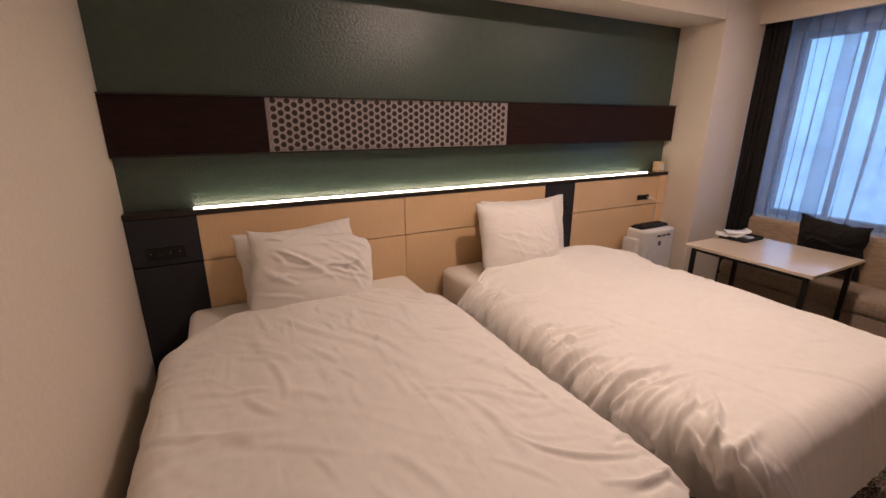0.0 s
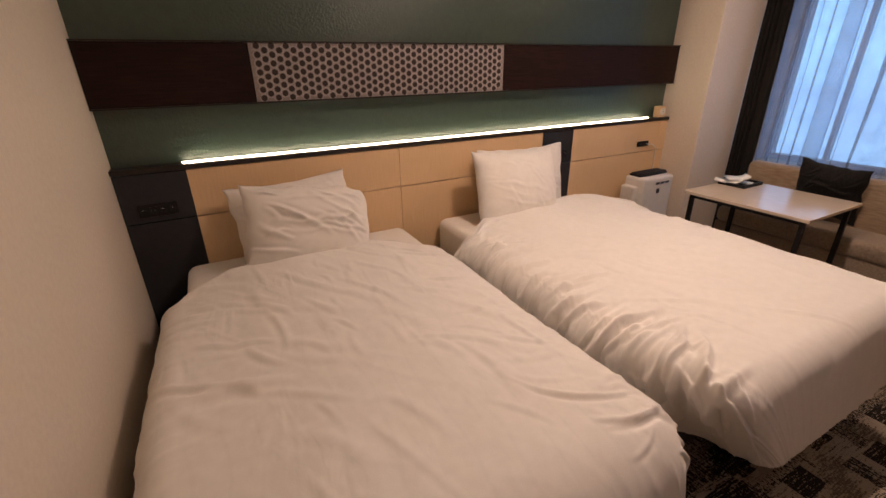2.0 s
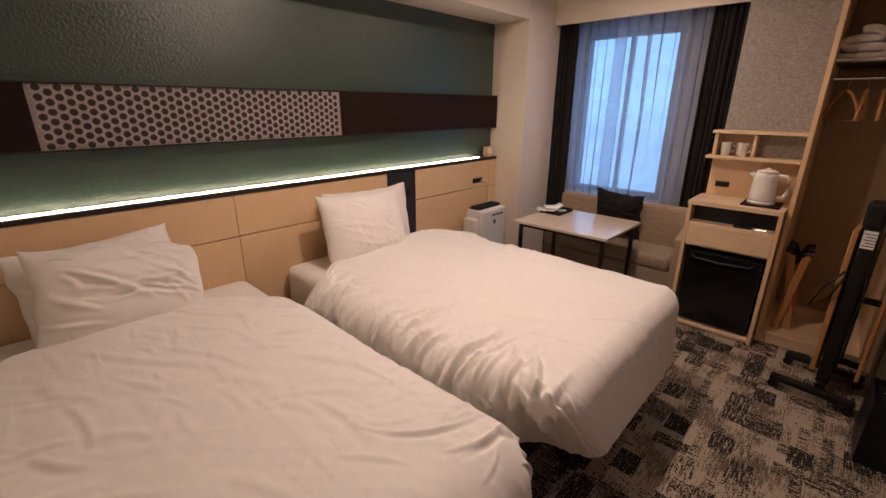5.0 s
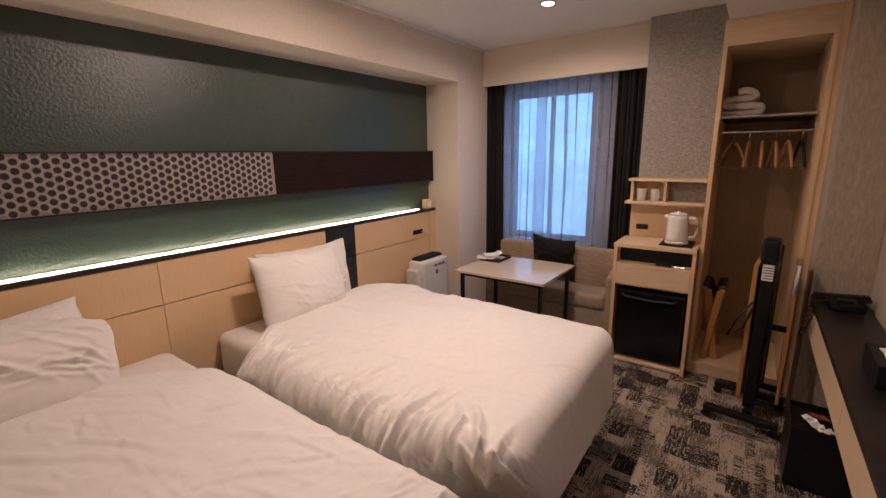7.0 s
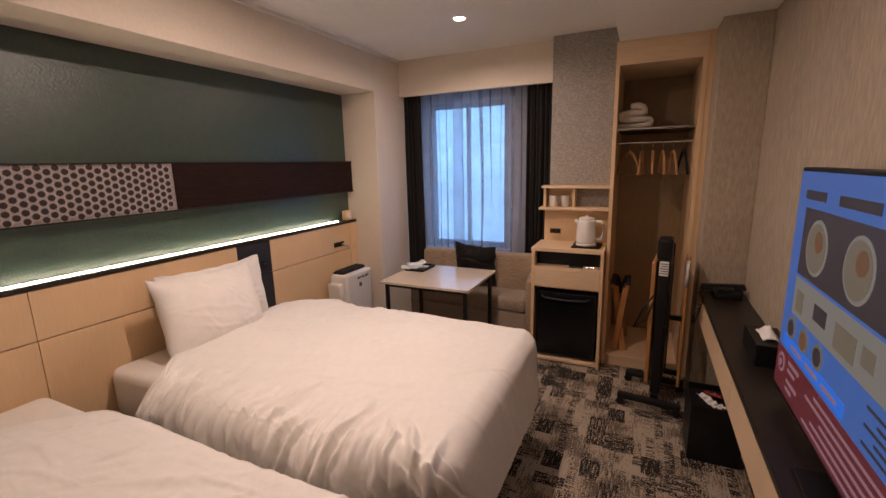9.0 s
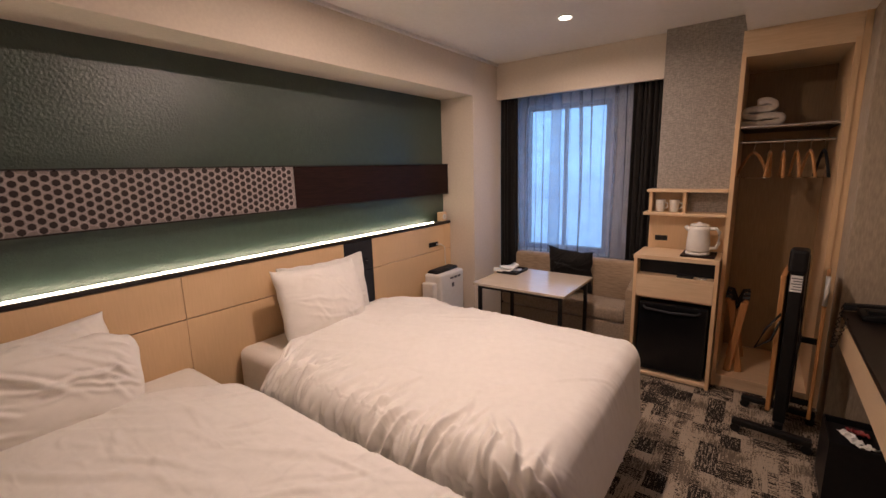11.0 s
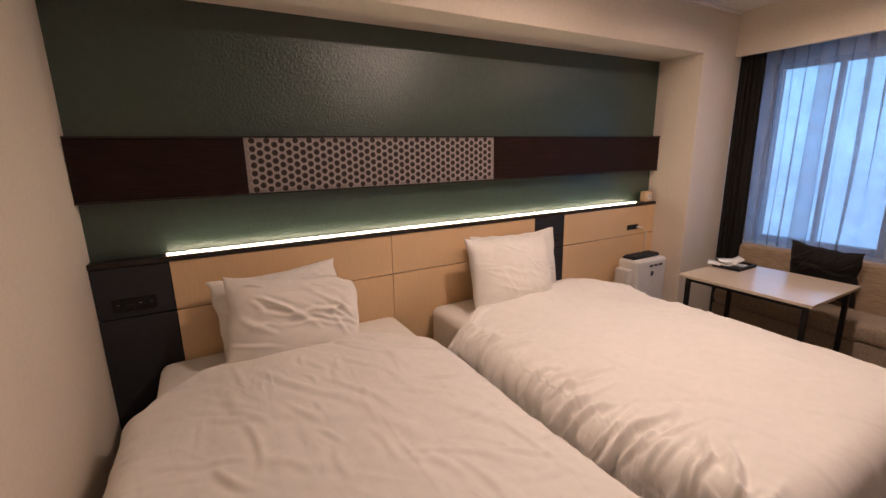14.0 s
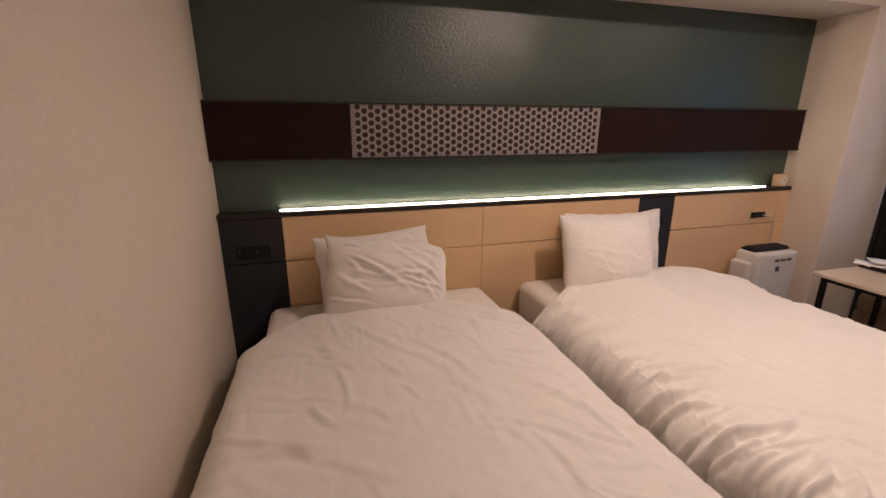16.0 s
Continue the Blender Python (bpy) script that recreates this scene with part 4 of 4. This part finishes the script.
part("side_board", block(3.945, 4.056, -1.695, -1.675, 1.198, 1.345), BIRCH, hs)
part("divider", block(3.945, 4.05, -1.915, -1.897, 1.198, 1.345), BIRCH, hs)
part("back_board", block(4.044, 4.056, CY0 + 0.003, -1.668, 0.9145, 1.178), BIRCH, hs)
part("back_board", block(4.047, 4.056, -1.897, -1.695, 1.198, 1.345), BIRCH, hs)
ol = thing("power_outlet", (4.04, -1.76, 1.0), "small dark outlet plate behind the kettle", "outlet")
part("plate", block(4.038, 4.0435, -1.80, -1.715, 0.975, 1.013, bevel=0.001), LEDGE, ol)
for q in (-1.78, -1.745):
    part("socket", block(4.036, 4.038, q - 0.010, q + 0.010, 0.982, 1.006), BLACKPLASTIC, ol)


def mug(y):
    t = thing("mug", (3.99, y, 1.198), "white ceramic mug on the wooden shelf", "mug", "mugs on the shelf")
    part("cup", lathe(bmesh.new(), [(0.026, 1.1985), (0.028, 1.20), (0.034, 1.285), (0.0345, 1.287), (0.031, 1.286), (0.026, 1.21), (0.001, 1.208)], 3.99, y), CERAMIC, t, smooth=True)
    part("handle", cable(bmesh.new(), [(3.985, y - 0.030, 1.270), (3.98, y - 0.050, 1.262), (3.98, y - 0.052, 1.235), (3.985, y - 0.029, 1.222)], 0.0045), CERAMIC, t, smooth=True)


mug(-1.745)
mug(-1.838)
kt = thing("kettle_tray", (3.86, -2.04, 0.914), "flat wooden tray under the kettle", "tray")
part("plate", block(3.765, 3.99, -2.13, -1.925, 0.9145, 0.924, bevel=0.003), DARKWOOD, kt)
ke = thing("kettle", (3.86, -2.02, 0.924), "white electric kettle with embossed body on a tray", "kettle")
part("base", lathe(bmesh.new(), [(0.072, 0.9245), (0.075, 0.93), (0.074, 0.942), (0.06, 0.945)], 3.86, -2.02), WHITEPLASTIC, ke, smooth=True)
part("body", lathe(bmesh.new(), [(0.068, 0.9455), (0.072, 0.955), (0.070, 1.03), (0.064, 1.10), (0.060, 1.118), (0.05, 1.122)], 3.86, -2.02), CERAMIC, ke, smooth=True)
part("lid", lathe(bmesh.new(), [(0.058, 1.1225), (0.055, 1.132), (0.035, 1.139), (0.012, 1.142), (0.012, 1.148), (0.002, 1.150)], 3.86, -2.02), CERAMIC, ke, smooth=True)
part("handle", cable(bmesh.new(), [(3.86, -2.082, 1.105), (3.855, -2.12, 1.108), (3.853, -2.140, 1.085), (3.853, -2.140, 1.01), (3.855, -2.125, 0.975), (3.86, -2.088, 0.972)], 0.011, 12), CERAMIC, ke, smooth=True)
part("spout", cable(bmesh.new(), [(3.86, -1.965, 1.085), (3.858, -1.950, 1.10), (3.857, -1.938, 1.118)], 0.013, 12), CERAMIC, ke, smooth=True)
bt = thing("bottle_opener_set", (3.75, -2.07, 0.77), "small utensils lying in the dark niche", "utensils")
part("case", block(3.73, 3.80, -2.02, -1.92, 0.7705, 0.783, bevel=0.003), BLACKPLASTIC, bt)
part("spoon", tube(bmesh.new(), (3.735, -2.10, 0.777), (3.74, -2.04, 0.777), 0.006, 0.003), CHROME, bt)

# ---- closet ----
KX, KY0, KY1, KB = 3.83, -2.712, -2.17, 4.50
ks = thing("closet", (4.1, -2.45, 0.0), "open light wood closet with shelf and hanging rail", "closet")
part("side_panel", block(KX, KB, KY1 - 0.026, KY1 - 0.001, 0.0, 2.205, bevel=0.001), BIRCH, ks)
part("side_panel", block(KX, KB, KY0, KY0 + 0.028, 0.0, 2.205, bevel=0.001), BIRCH, ks)
part("top_panel", block(KX, KB, KY0 + 0.028, KY1 - 0.026, 2.178, 2.205), BIRCH_H, ks)
part("filler_board", block(KX + 0.012, KX + 0.03, KY0, KY1 - 0.001, 2.206, BULK - 0.001), BIRCH_H, ks)
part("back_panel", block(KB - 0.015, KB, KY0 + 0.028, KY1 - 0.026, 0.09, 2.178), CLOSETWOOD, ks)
part("scribe_strip", block(KX + 0.006, KX + 0.03, -2.744, KY0 - 0.001, 0.0, BULK - 0.001), BIRCH, ks)
part("floor_board", block(KX + 0.004, KB - 0.015, KY0 + 0.028, KY1 - 0.026, 0.06, 0.085, bevel=0.001), BIRCH_H, ks)
part("plinth", block(KX + 0.012, KX + 0.03, KY0 + 0.028, KY1 - 0.026, 0.0, 0.06), BIRCH_H, ks)
shf = bmesh.new()
box(shf, KX + 0.12, KB - 0.015, KY0 + 0.03, KY1 - 0.028, 1.752, 1.762)
part("hat_shelf", shf, BLACKMETAL, ks, "dark metal hat shelf")
part("shelf_rail", tube(bmesh.new(), (KX + 0.12, KY0 + 0.03, 1.765), (KX + 0.12, KY1 - 0.028, 1.765), 0.011), CHROME, ks)
part("hanging_rail", tube(bmesh.new(), (KX + 0.20, KY0 + 0.03, 1.672), (KX + 0.20, KY1 - 0.028, 1.672), 0.010), CHROME, ks)


def hanger(y, turn, label, dark=False):
    """A curved wooden coat hanger on the rail."""
    x, z = KX + 0.20, 1.672
    t = thing("coat_hanger", (x, y, z - 0.3), label, "coat hanger", "hangers on the closet rail")
    pts = [(0.012, 0, -0.004), (0.015, 0, 0.008), (0.008, 0, 0.017), (-0.006, 0, 0.016), (-0.013, 0, 0.005), (-0.010, 0, -0.012), (0, 0, -0.03), (0, 0, -0.075)]
    mt = pose(x, y, z, 0, 0, turn)
    part("hook", cable(bmesh.new(), [mt @ Vector(p) for p in pts], 0.002), CHROME, t, smooth=True)
    for s in (1, -1):
        b = bmesh.new()
        tip = [(s * 0.004, 0, -0.065), (s * 0.04, 0, -0.085), (s * 0.09, 0, -0.145), (s * 0.14, 0, -0.225)]
        cable(b, [mt @ Vector(p) for p in tip], 0.009, 8)
        part("arm", b, BLACKPLASTIC if dark else ORANGEWOOD, t, smooth=True)
    part("trouser_bar", cable(bmesh.new(), [mt @ Vector(p) for p in ((-0.138, 0, -0.228), (0.0, 0, -0.234), (0.138, 0, -0.228))], 0.003), CHROME, t, smooth=True)


for hy, turn in ((-2.28, 40), (-2.365, -6), (-2.435, 2), (-2.50, 8), (-2.565, 12)):
    hanger(hy, turn, "honey-coloured wooden coat hanger with chrome hook")
hanger(-2.63, 10, "black clip hanger with chrome hook", dark=True)

path = [(-0.145, 0.0), (-0.05, 0.0), (0.06, 0.0), (0.095, 0.012), (0.105, 0.035), (0.09, 0.055), (0.04, 0.062), (-0.05, 0.058), (-0.085, 0.062),
        (-0.10, 0.085), (-0.08, 0.108), (-0.03, 0.115), (0.035, 0.112), (0.065, 0.125), (0.06, 0.155), (0.02, 0.168), (-0.03, 0.158)]
fine = [tuple(np.interp(k / 3, range(len(path)), [p[q] for p in path]) for q in (0, 1)) for k in range(3 * len(path) - 2)]
co = []
for k in range(15):
    for y, z in fine:
        wob = Vector((k * 0.35, y * 9, z * 9))
        co.append((3.995 + 0.016 * k + 0.01 * noise.noise(wob), -2.30 - y + 0.012 * noise.noise(wob + Vector((3, 0, 0))), max(1.785, 1.785 + z * 0.86 + 0.008 * noise.noise(wob + Vector((0, 4, 0))))))
bk = from_grid("folded_blanket", co, 15, len(fine), TOWEL)
md = bk.modifiers.new("thickness", "SOLIDIFY")
md.thickness, md.offset = 0.043, 0.0
md = bk.modifiers.new("rounded", "SUBSURF")
md.levels = md.render_levels = 1
tagged(bk, "cream blanket loosely folded on the closet shelf", "blanket")

# ---- folding luggage rack in the closet ----
lr = thing("luggage_rack", (4.0, -2.29, 0.085), "folded honey wood luggage rack with dark straps", "luggage rack")
for dx in (0.0, 0.30):
    for lean, (a, b) in enumerate(((-2.252, -2.318), (-2.322, -2.240))):
        mt = Matrix.Translation((3.93 + dx + 0.024 * lean, 0, 0))
        q = bmesh.new()
        p0, p1 = Vector((0, a, 0.086)), Vector((0, b, 0.60))
        d = p1 - p0
        box(q, -0.010, 0.010, -0.022, 0.022, 0, d.length, 0.004, 2, mt @ Matrix.Translation(p0) @ d.to_track_quat("Z", "X").to_matrix().to_4x4() @ pose(0, 0, 0, 0, 0, 90))
        part("leg", q, ORANGEWOOD, lr)
for y in (-2.325, -2.225):
    part("crossbar", tube(bmesh.new(), (3.93, y, 0.60), (4.25, y, 0.60), 0.016), ORANGEWOOD, lr)
for k in range(3):
    b = bmesh.new()
    cable(b, [(3.97 + 0.11 * k, -2.345, 0.625), (3.97 + 0.11 * k, -2.31, 0.62), (3.97 + 0.11 * k, -2.275, 0.55), (3.97 + 0.11 * k, -2.24, 0.62), (3.97 + 0.11 * k, -2.205, 0.625)], 0.016, 8)
    part("strap", b, BLACKPLASTIC, lr, "dark webbing strap")

# ---- trouser press on its stand ----
tp = thing("trouser_press", (3.42, -2.54, 0.0), "trouser press with wooden board on a black wheeled stand", "trouser press")
TPM = pose(3.42, -2.525, 0, 0, 0, -6)
part("board", block(-0.03, 0.30, 0.028, 0.052, 0.12, 0.93, bevel=0.004, m=TPM), ORANGEWOOD, tp, "honey wood front board")
part("rear_board", block(0.0, 0.30, -0.150, -0.132, 0.12, 0.93, bevel=0.004, m=TPM), ORANGEWOOD, tp, "honey wood rear board")
part("frame", block(-0.06, -0.02, -0.045, 0.012, 0.08, 1.04, bevel=0.006, m=TPM), BLACKMETAL, tp)
part("rear_frame", block(0.28, 0.32, -0.055, 0.020, 0.08, 1.00, bevel=0.006, m=TPM), BLACKMETAL, tp)
part("heater_plate", block(-0.02, 0.28, -0.050, 0.015, 0.14, 0.92, bevel=0.004, m=TPM), BLACKPLASTIC, tp)
part("control_head", block(-0.075, 0.05, -0.056, 0.026, 0.955, 1.085, bevel=0.018, seg=3, m=TPM), BLACKPLASTIC, tp)
part("label_sticker", block(-0.0625, -0.0595, -0.042, 0.009, 0.855, 0.945, m=TPM), PAPERWHITE, tp, "pale instruction sticker")
for k in range(5):
    part("print_bar", block(-0.0633, -0.0624, -0.040, -0.004 if k % 2 else 0.004, 0.866 + 0.015 * k, 0.871 + 0.015 * k, m=TPM), PRINT, tp)
for fx in (-0.17, 0.17):
    part("foot_bar", block(fx, fx + 0.045, -0.17, 0.19, 0.045, 0.08, bevel=0.008, m=TPM), BLACKMETAL, tp)
    for fy in (-0.15, 0.17):
        part("caster", tube(bmesh.new(), TPM @ Vector((fx + 0.006, fy, 0.0245)), TPM @ Vector((fx + 0.04, fy, 0.0245)), 0.024, seg=18), BLACKPLASTIC, tp)
part("crossbar", block(-0.10, 0.24, -0.04, 0.0, 0.05, 0.085, m=TPM), BLACKMETAL, tp)
for hz in (0.14, 0.52):
    part("hinge_arm", block(0.12, 0.15, -0.132, -0.048, hz, hz + 0.03, bevel=0.003, m=TPM), BLACKMETAL, tp)
part("grip", cable(bmesh.new(), [TPM @ Vector(p) for p in ((-0.012, -0.14, 0.95), (-0.016, -0.142, 0.87), (-0.012, -0.14, 0.79))], 0.012), WHITEPLASTIC, tp, "pale plastic grip", smooth=True)
part("power_cord", cable(bmesh.new(), [TPM @ Vector(p) for p in ((-0.05, 0.03, 0.72), (-0.07, 0.09, 0.62), (-0.06, 0.13, 0.50), (-0.05, 0.06, 0.56), (-0.06, 0.03, 0.68))], 0.006), BLACKPLASTIC, tp, smooth=True)
part("power_cord", cable(bmesh.new(), [TPM @ Vector(p) for p in ((-0.065, -0.05, 0.78), (-0.07, -0.065, 0.60), (-0.06, -0.05, 0.44), (-0.05, -0.035, 0.34))], 0.005), BLACKPLASTIC, tp, smooth=True)

# ---- waste bin ----
wb = thing("waste_bin", (3.0, -2.80, 0.0), "black square waste bin with wrappers inside", "waste bin")
BX0, BX1, BY0, BY1, BZ = 2.86, 3.13, -2.92, -2.685, 0.31
part("base", block(BX0, BX1, BY0, BY1, 0.0, 0.02, bevel=0.003), BLACKPLASTIC, wb)
for a, b, c, d in ((BX0, BX0 + 0.008, BY0, BY1), (BX1 - 0.008, BX1, BY0, BY1), (BX0 + 0.008, BX1 - 0.008, BY0, BY0 + 0.008), (BX0 + 0.008, BX1 - 0.008, BY1 - 0.008, BY1)):
    part("side", block(a, b, c, d, 0.02, BZ), BLACKPLASTIC, wb)
part("liner", block(BX0 + 0.008, BX1 - 0.008, BY0 + 0.008, BY1 - 0.008, 0.02, BZ - 0.03), BLACKPLASTIC, wb)


def scrap(at, s, mat, label, seed):
    b = bmesh.new()
    bmesh.ops.create_grid(b, x_segments=8, y_segments=6, size=0.5)
    for v in b.verts:
        v.co = Vector((v.co.x * s[0], v.co.y * s[1], 0.02 * noise.noise(v.co * 5 + Vector((seed, 0, 0)))))
    ob = solid("wrapper", b, mat, label, "wrapper", smooth=False)
    ob.matrix_basis = pose(*at, 8, -10, seed * 37)
    md = ob.modifiers.new("thickness", "SOLIDIFY")
    md.thickness = 0.002


scrap((2.97, -2.77, BZ - 0.012), (0.09, 0.06), PAPERWHITE, "crumpled white wrapper in the bin", 1.0)
scrap((3.03, -2.80, BZ - 0.010), (0.08, 0.05), RED, "crumpled red wrapper in the bin", 2.3)
scrap((2.91, -2.82, BZ - 0.012), (0.07, 0.05), PAPERWHITE, "crumpled pale wrapper in the bin", 3.6)

# ---- wall desk, phone, tissues, television ----
DX0, DX1, DY, DZ = 0.02, 3.577, -2.755, 0.73
dk = thing("wall_desk", (1.8, -2.87, 0.0), "long narrow wall desk with dark top and light wood front", "desk")
part("desktop", block(DX0, DX1, Y0 + 0.001, DY, DZ - 0.025, DZ, bevel=0.002), DARKTOP, dk, "dark desktop")
for a, b in ((DX0, 1.30), (1.303, 2.42), (2.423, DX1)):
    part("front_board", block(a, b, DY - 0.03, DY - 0.006, DZ - 0.19, DZ - 0.026, bevel=0.001), BIRCH_H, dk, "light wood front board")
part("bottom_board", block(DX0, DX1, Y0 + 0.001, DY - 0.031, DZ - 0.19, DZ - 0.175), BIRCH_H, dk)
ph = thing("telephone", (3.48, -2.87, DZ), "black desk telephone with coiled cord on the desk", "telephone")
PM = pose(3.48, -2.87, DZ, 0, 0, 0)
pb = block(-0.075, 0.075, -0.085, 0.055, 0.001, 0.028, bevel=0.006, m=PM)
for v in pb.verts:
    if v.co.z > DZ + 0.015:
        v.co.z += 0.16 * max(0.0, -2.815 - v.co.y)
part("base", pb, BLACKPLASTIC, ph, smooth=True)
HM = PM @ pose(-0.045, 0.0, 0.062, -4, 0, 0)
hs2 = bmesh.new()
box(hs2, -0.020, 0.020, -0.095, 0.125, 0.008, 0.024, 0.007, 3, HM)
box(hs2, -0.024, 0.024, -0.100, -0.045, -0.010, 0.012, 0.007, 3, HM)
box(hs2, -0.024, 0.024, 0.075, 0.130, -0.010, 0.012, 0.007, 3, HM)
part("handset", hs2, BLACKPLASTIC, ph)
part("cradle", block(-0.065, -0.025, -0.035, 0.035, 0.026, 0.056, bevel=0.004, m=PM), BLACKPLASTIC, ph)
for i in range(3):
    for j in range(4):
        part("button", block(0.0 + i * 0.022, 0.015 + i * 0.022, -0.05 + j * 0.022, -0.034 + j * 0.022, 0.028, 0.0345, m=PM), CHARCOAL, ph)
coil = []
for k in range(150):
    u = k / 149
    way = math.sin(math.pi * u)
    coil.append(PM @ Vector((-0.045 - 0.05 * u + 0.006 * math.cos(k * 0.9), 0.128 + 0.035 * way - 0.02 * u + 0.006 * math.sin(k * 0.9), 0.058 - 0.045 * u - 0.20 * way)))
part("cord", cable(bmesh.new(), coil, 0.0026, 6), BLACKPLASTIC, ph, smooth=True)
tx = thing("tissue_box", (2.62, -2.90, DZ), "black tissue box with a white tissue on the desk", "tissue box")
part("case", block(2.48, 2.72, -2.96, -2.84, DZ + 0.0005, DZ + 0.09, bevel=0.004), BLACKPLASTIC, tx)
ts = bmesh.new()
bmesh.ops.create_grid(ts, x_segments=14, y_segments=10, size=0.5)
for v in ts.verts:
    u, w = v.co.x, v.co.y
    v.co = Vector((2.60 + u * 0.13, -2.90 + w * 0.06, DZ + 0.088 + 0.05 * (1 - abs(u) * 1.4) * (0.6 + 0.4 * math.cos(w * 6)) + 0.012 * noise.noise(Vector((u * 6, w * 6, 2)))))
tissue = part("tissue", ts, PAPERWHITE, tx, "white tissue", smooth=True)
tissue.modifiers.new("thickness", "SOLIDIFY").thickness = 0.001
SCREEN_BLUE = glow("screen_blue", (0.08, 0.20, 0.62), 0.42)
SCREEN_RED = glow("screen_red", (0.10, 0.012, 0.018), 0.8)
SCREEN_FOOD = glow("screen_picture", (0.26, 0.20, 0.14), 0.42)
SCREEN_DARK = glow("screen_dark", (0.05, 0.04, 0.05), 0.42)
SCREEN_TEXT = glow("screen_text", (0.24, 0.12, 0.14), 0.8)
tv = thing("television", (1.6, -2.88, DZ), "large flat television showing a blue menu on the desk", "television")
VX0, VX1, VY, VZ0, VZ1 = 0.95, 2.255, -2.852, 0.775, 1.517
part("case", block(VX0, VX1, VY - 0.045, VY, VZ0, VZ1, bevel=0.004), BLACKPLASTIC, tv)
sc = part("screen", block(VX0 + 0.012, VX1 - 0.012, VY + 0.0005, VY + 0.003, VZ0 + 0.02, VZ1 - 0.012), SCREEN_BLUE, tv, "lit blue screen")
part("stand", block(1.4, 1.82, -2.97, -2.80, DZ + 0.0005, DZ + 0.012, bevel=0.003), BLACKPLASTIC, tv)
part("neck", block(1.56, 1.66, -2.93, -2.898, DZ + 0.012, VZ0 + 0.15), BLACKPLASTIC, tv)


def on_screen(x0, x1, z0, z1, mat, name, lift=0.0):
    part(name, block(x0, x1, VY + 0.003 + lift, VY + 0.0042 + lift, z0, z1), mat, sc)


SCREEN_DEEP = glow("screen_deep_blue", (0.02, 0.14, 0.62), 0.8)
SCREEN_BOWL = glow("screen_bowl", (0.34, 0.30, 0.26), 0.42)
SCREEN_ORANGE = glow("screen_dish", (0.24, 0.11, 0.05), 0.42)


def disc_on_screen(x, z, r, mat, name, lift):
    part(name, tube(bmesh.new(), (x, VY + 0.003 + lift, z), (x, VY + 0.0042 + lift, z), r, seg=24), mat, sc)


on_screen(VX0 + 0.012, VX1 - 0.012, VZ0 + 0.02, 0.935, SCREEN_RED, "menu_bar")
for k in range(3):
    disc_on_screen(2.185, 0.885, 0.012 + 0.010 * k, SCREEN_TEXT if k % 2 == 0 else SCREEN_RED, "signal_mark", 0.0040 - 0.0012 * k)
for k, (w, z) in enumerate(((0.10, 0.905), (0.07, 0.88), (0.10, 0.845), (0.06, 0.82))):
    on_screen(2.12 - w, 2.12, z, z + 0.011, SCREEN_TEXT, "text_bar", 0.0013)
for k in range(5):
    on_screen(1.12, 1.95 - 0.06 * (k % 3), 0.81 + 0.024 * k, 0.818 + 0.024 * k, SCREEN_TEXT, "text_bar", 0.0013)
for k, w in enumerate((0.16, 0.22, 0.14)):
    a = 2.17 - 0.25 * k
    on_screen(a - w, a, 1.425, 1.452, SCREEN_DARK, "title_bar", 0.0013)
on_screen(1.05, 2.16, 1.195, 1.40, SCREEN_DARK, "picture")
on_screen(1.05, 2.16, 1.065, 1.185, SCREEN_BOWL, "picture")
on_screen(1.72, 2.20, 0.945, 0.985, SCREEN_DEEP, "caption_panel")
for k in range(4):
    x = 2.03 - 0.27 * k
    disc_on_screen(x, 1.295, 0.080, SCREEN_BOWL, "bowl", 0.0013)
    disc_on_screen(x, 1.295, 0.070, SCREEN_FOOD, "dish", 0.0026)
    disc_on_screen(x - 0.02, 1.315, 0.030, SCREEN_ORANGE, "garnish", 0.0039)
for k in range(7):
    w = 0.06 + 0.03 * (k % 3)
    on_screen(2.13 - 0.15 * k - w, 2.13 - 0.15 * k, 1.085 + 0.02 * (k % 2), 1.15, SCREEN_DARK if k % 3 == 1 else SCREEN_FOOD, "dish", 0.0013)
for k in range(3):
    disc_on_screen(2.14 - 0.115 * k, 1.02, 0.036, SCREEN_FOOD, "bowl", 0.0013)
    disc_on_screen(2.14 - 0.115 * k, 1.02, 0.026, SCREEN_ORANGE if k % 2 else SCREEN_DARK, "dish", 0.0026)
for k in range(5):
    on_screen(1.10, 1.62 - 0.05 * (k % 2), 0.955 + 0.02 * k, 0.962 + 0.02 * k, SCREEN_DARK, "text_bar", 0.0013)
for k in range(3):
    on_screen(1.76 + 0.13 * k, 1.86 + 0.13 * k, 0.960, 0.970, SCREEN_TEXT, "text_bar", 0.0013)

# ---- ceiling lights ----
# the bulkhead fill lamp gets a lens too, though no fitting is known there
for lx, ly, lz, _, _ in DOWNLIGHTS_AND_FILL:
    dl = thing("downlight", (lx, ly, lz), "round glowing warm lens of a recessed downlight or of the added fill lamp", "downlight", "downlights in the ceiling")
    ring = bmesh.new()
    lathe(ring, [(0.037, lz - 0.0005), (0.050, lz - 0.0005), (0.050, lz - 0.004), (0.040, lz - 0.007), (0.037, lz - 0.004)], lx, ly, 32)
    part("trim_ring", ring, WHITEPLASTIC, dl)
    part("lens", tube(bmesh.new(), (lx, ly, lz - 0.008), (lx, ly, lz - 0.0045), 0.036, seg=28), DISCGLOW, dl)
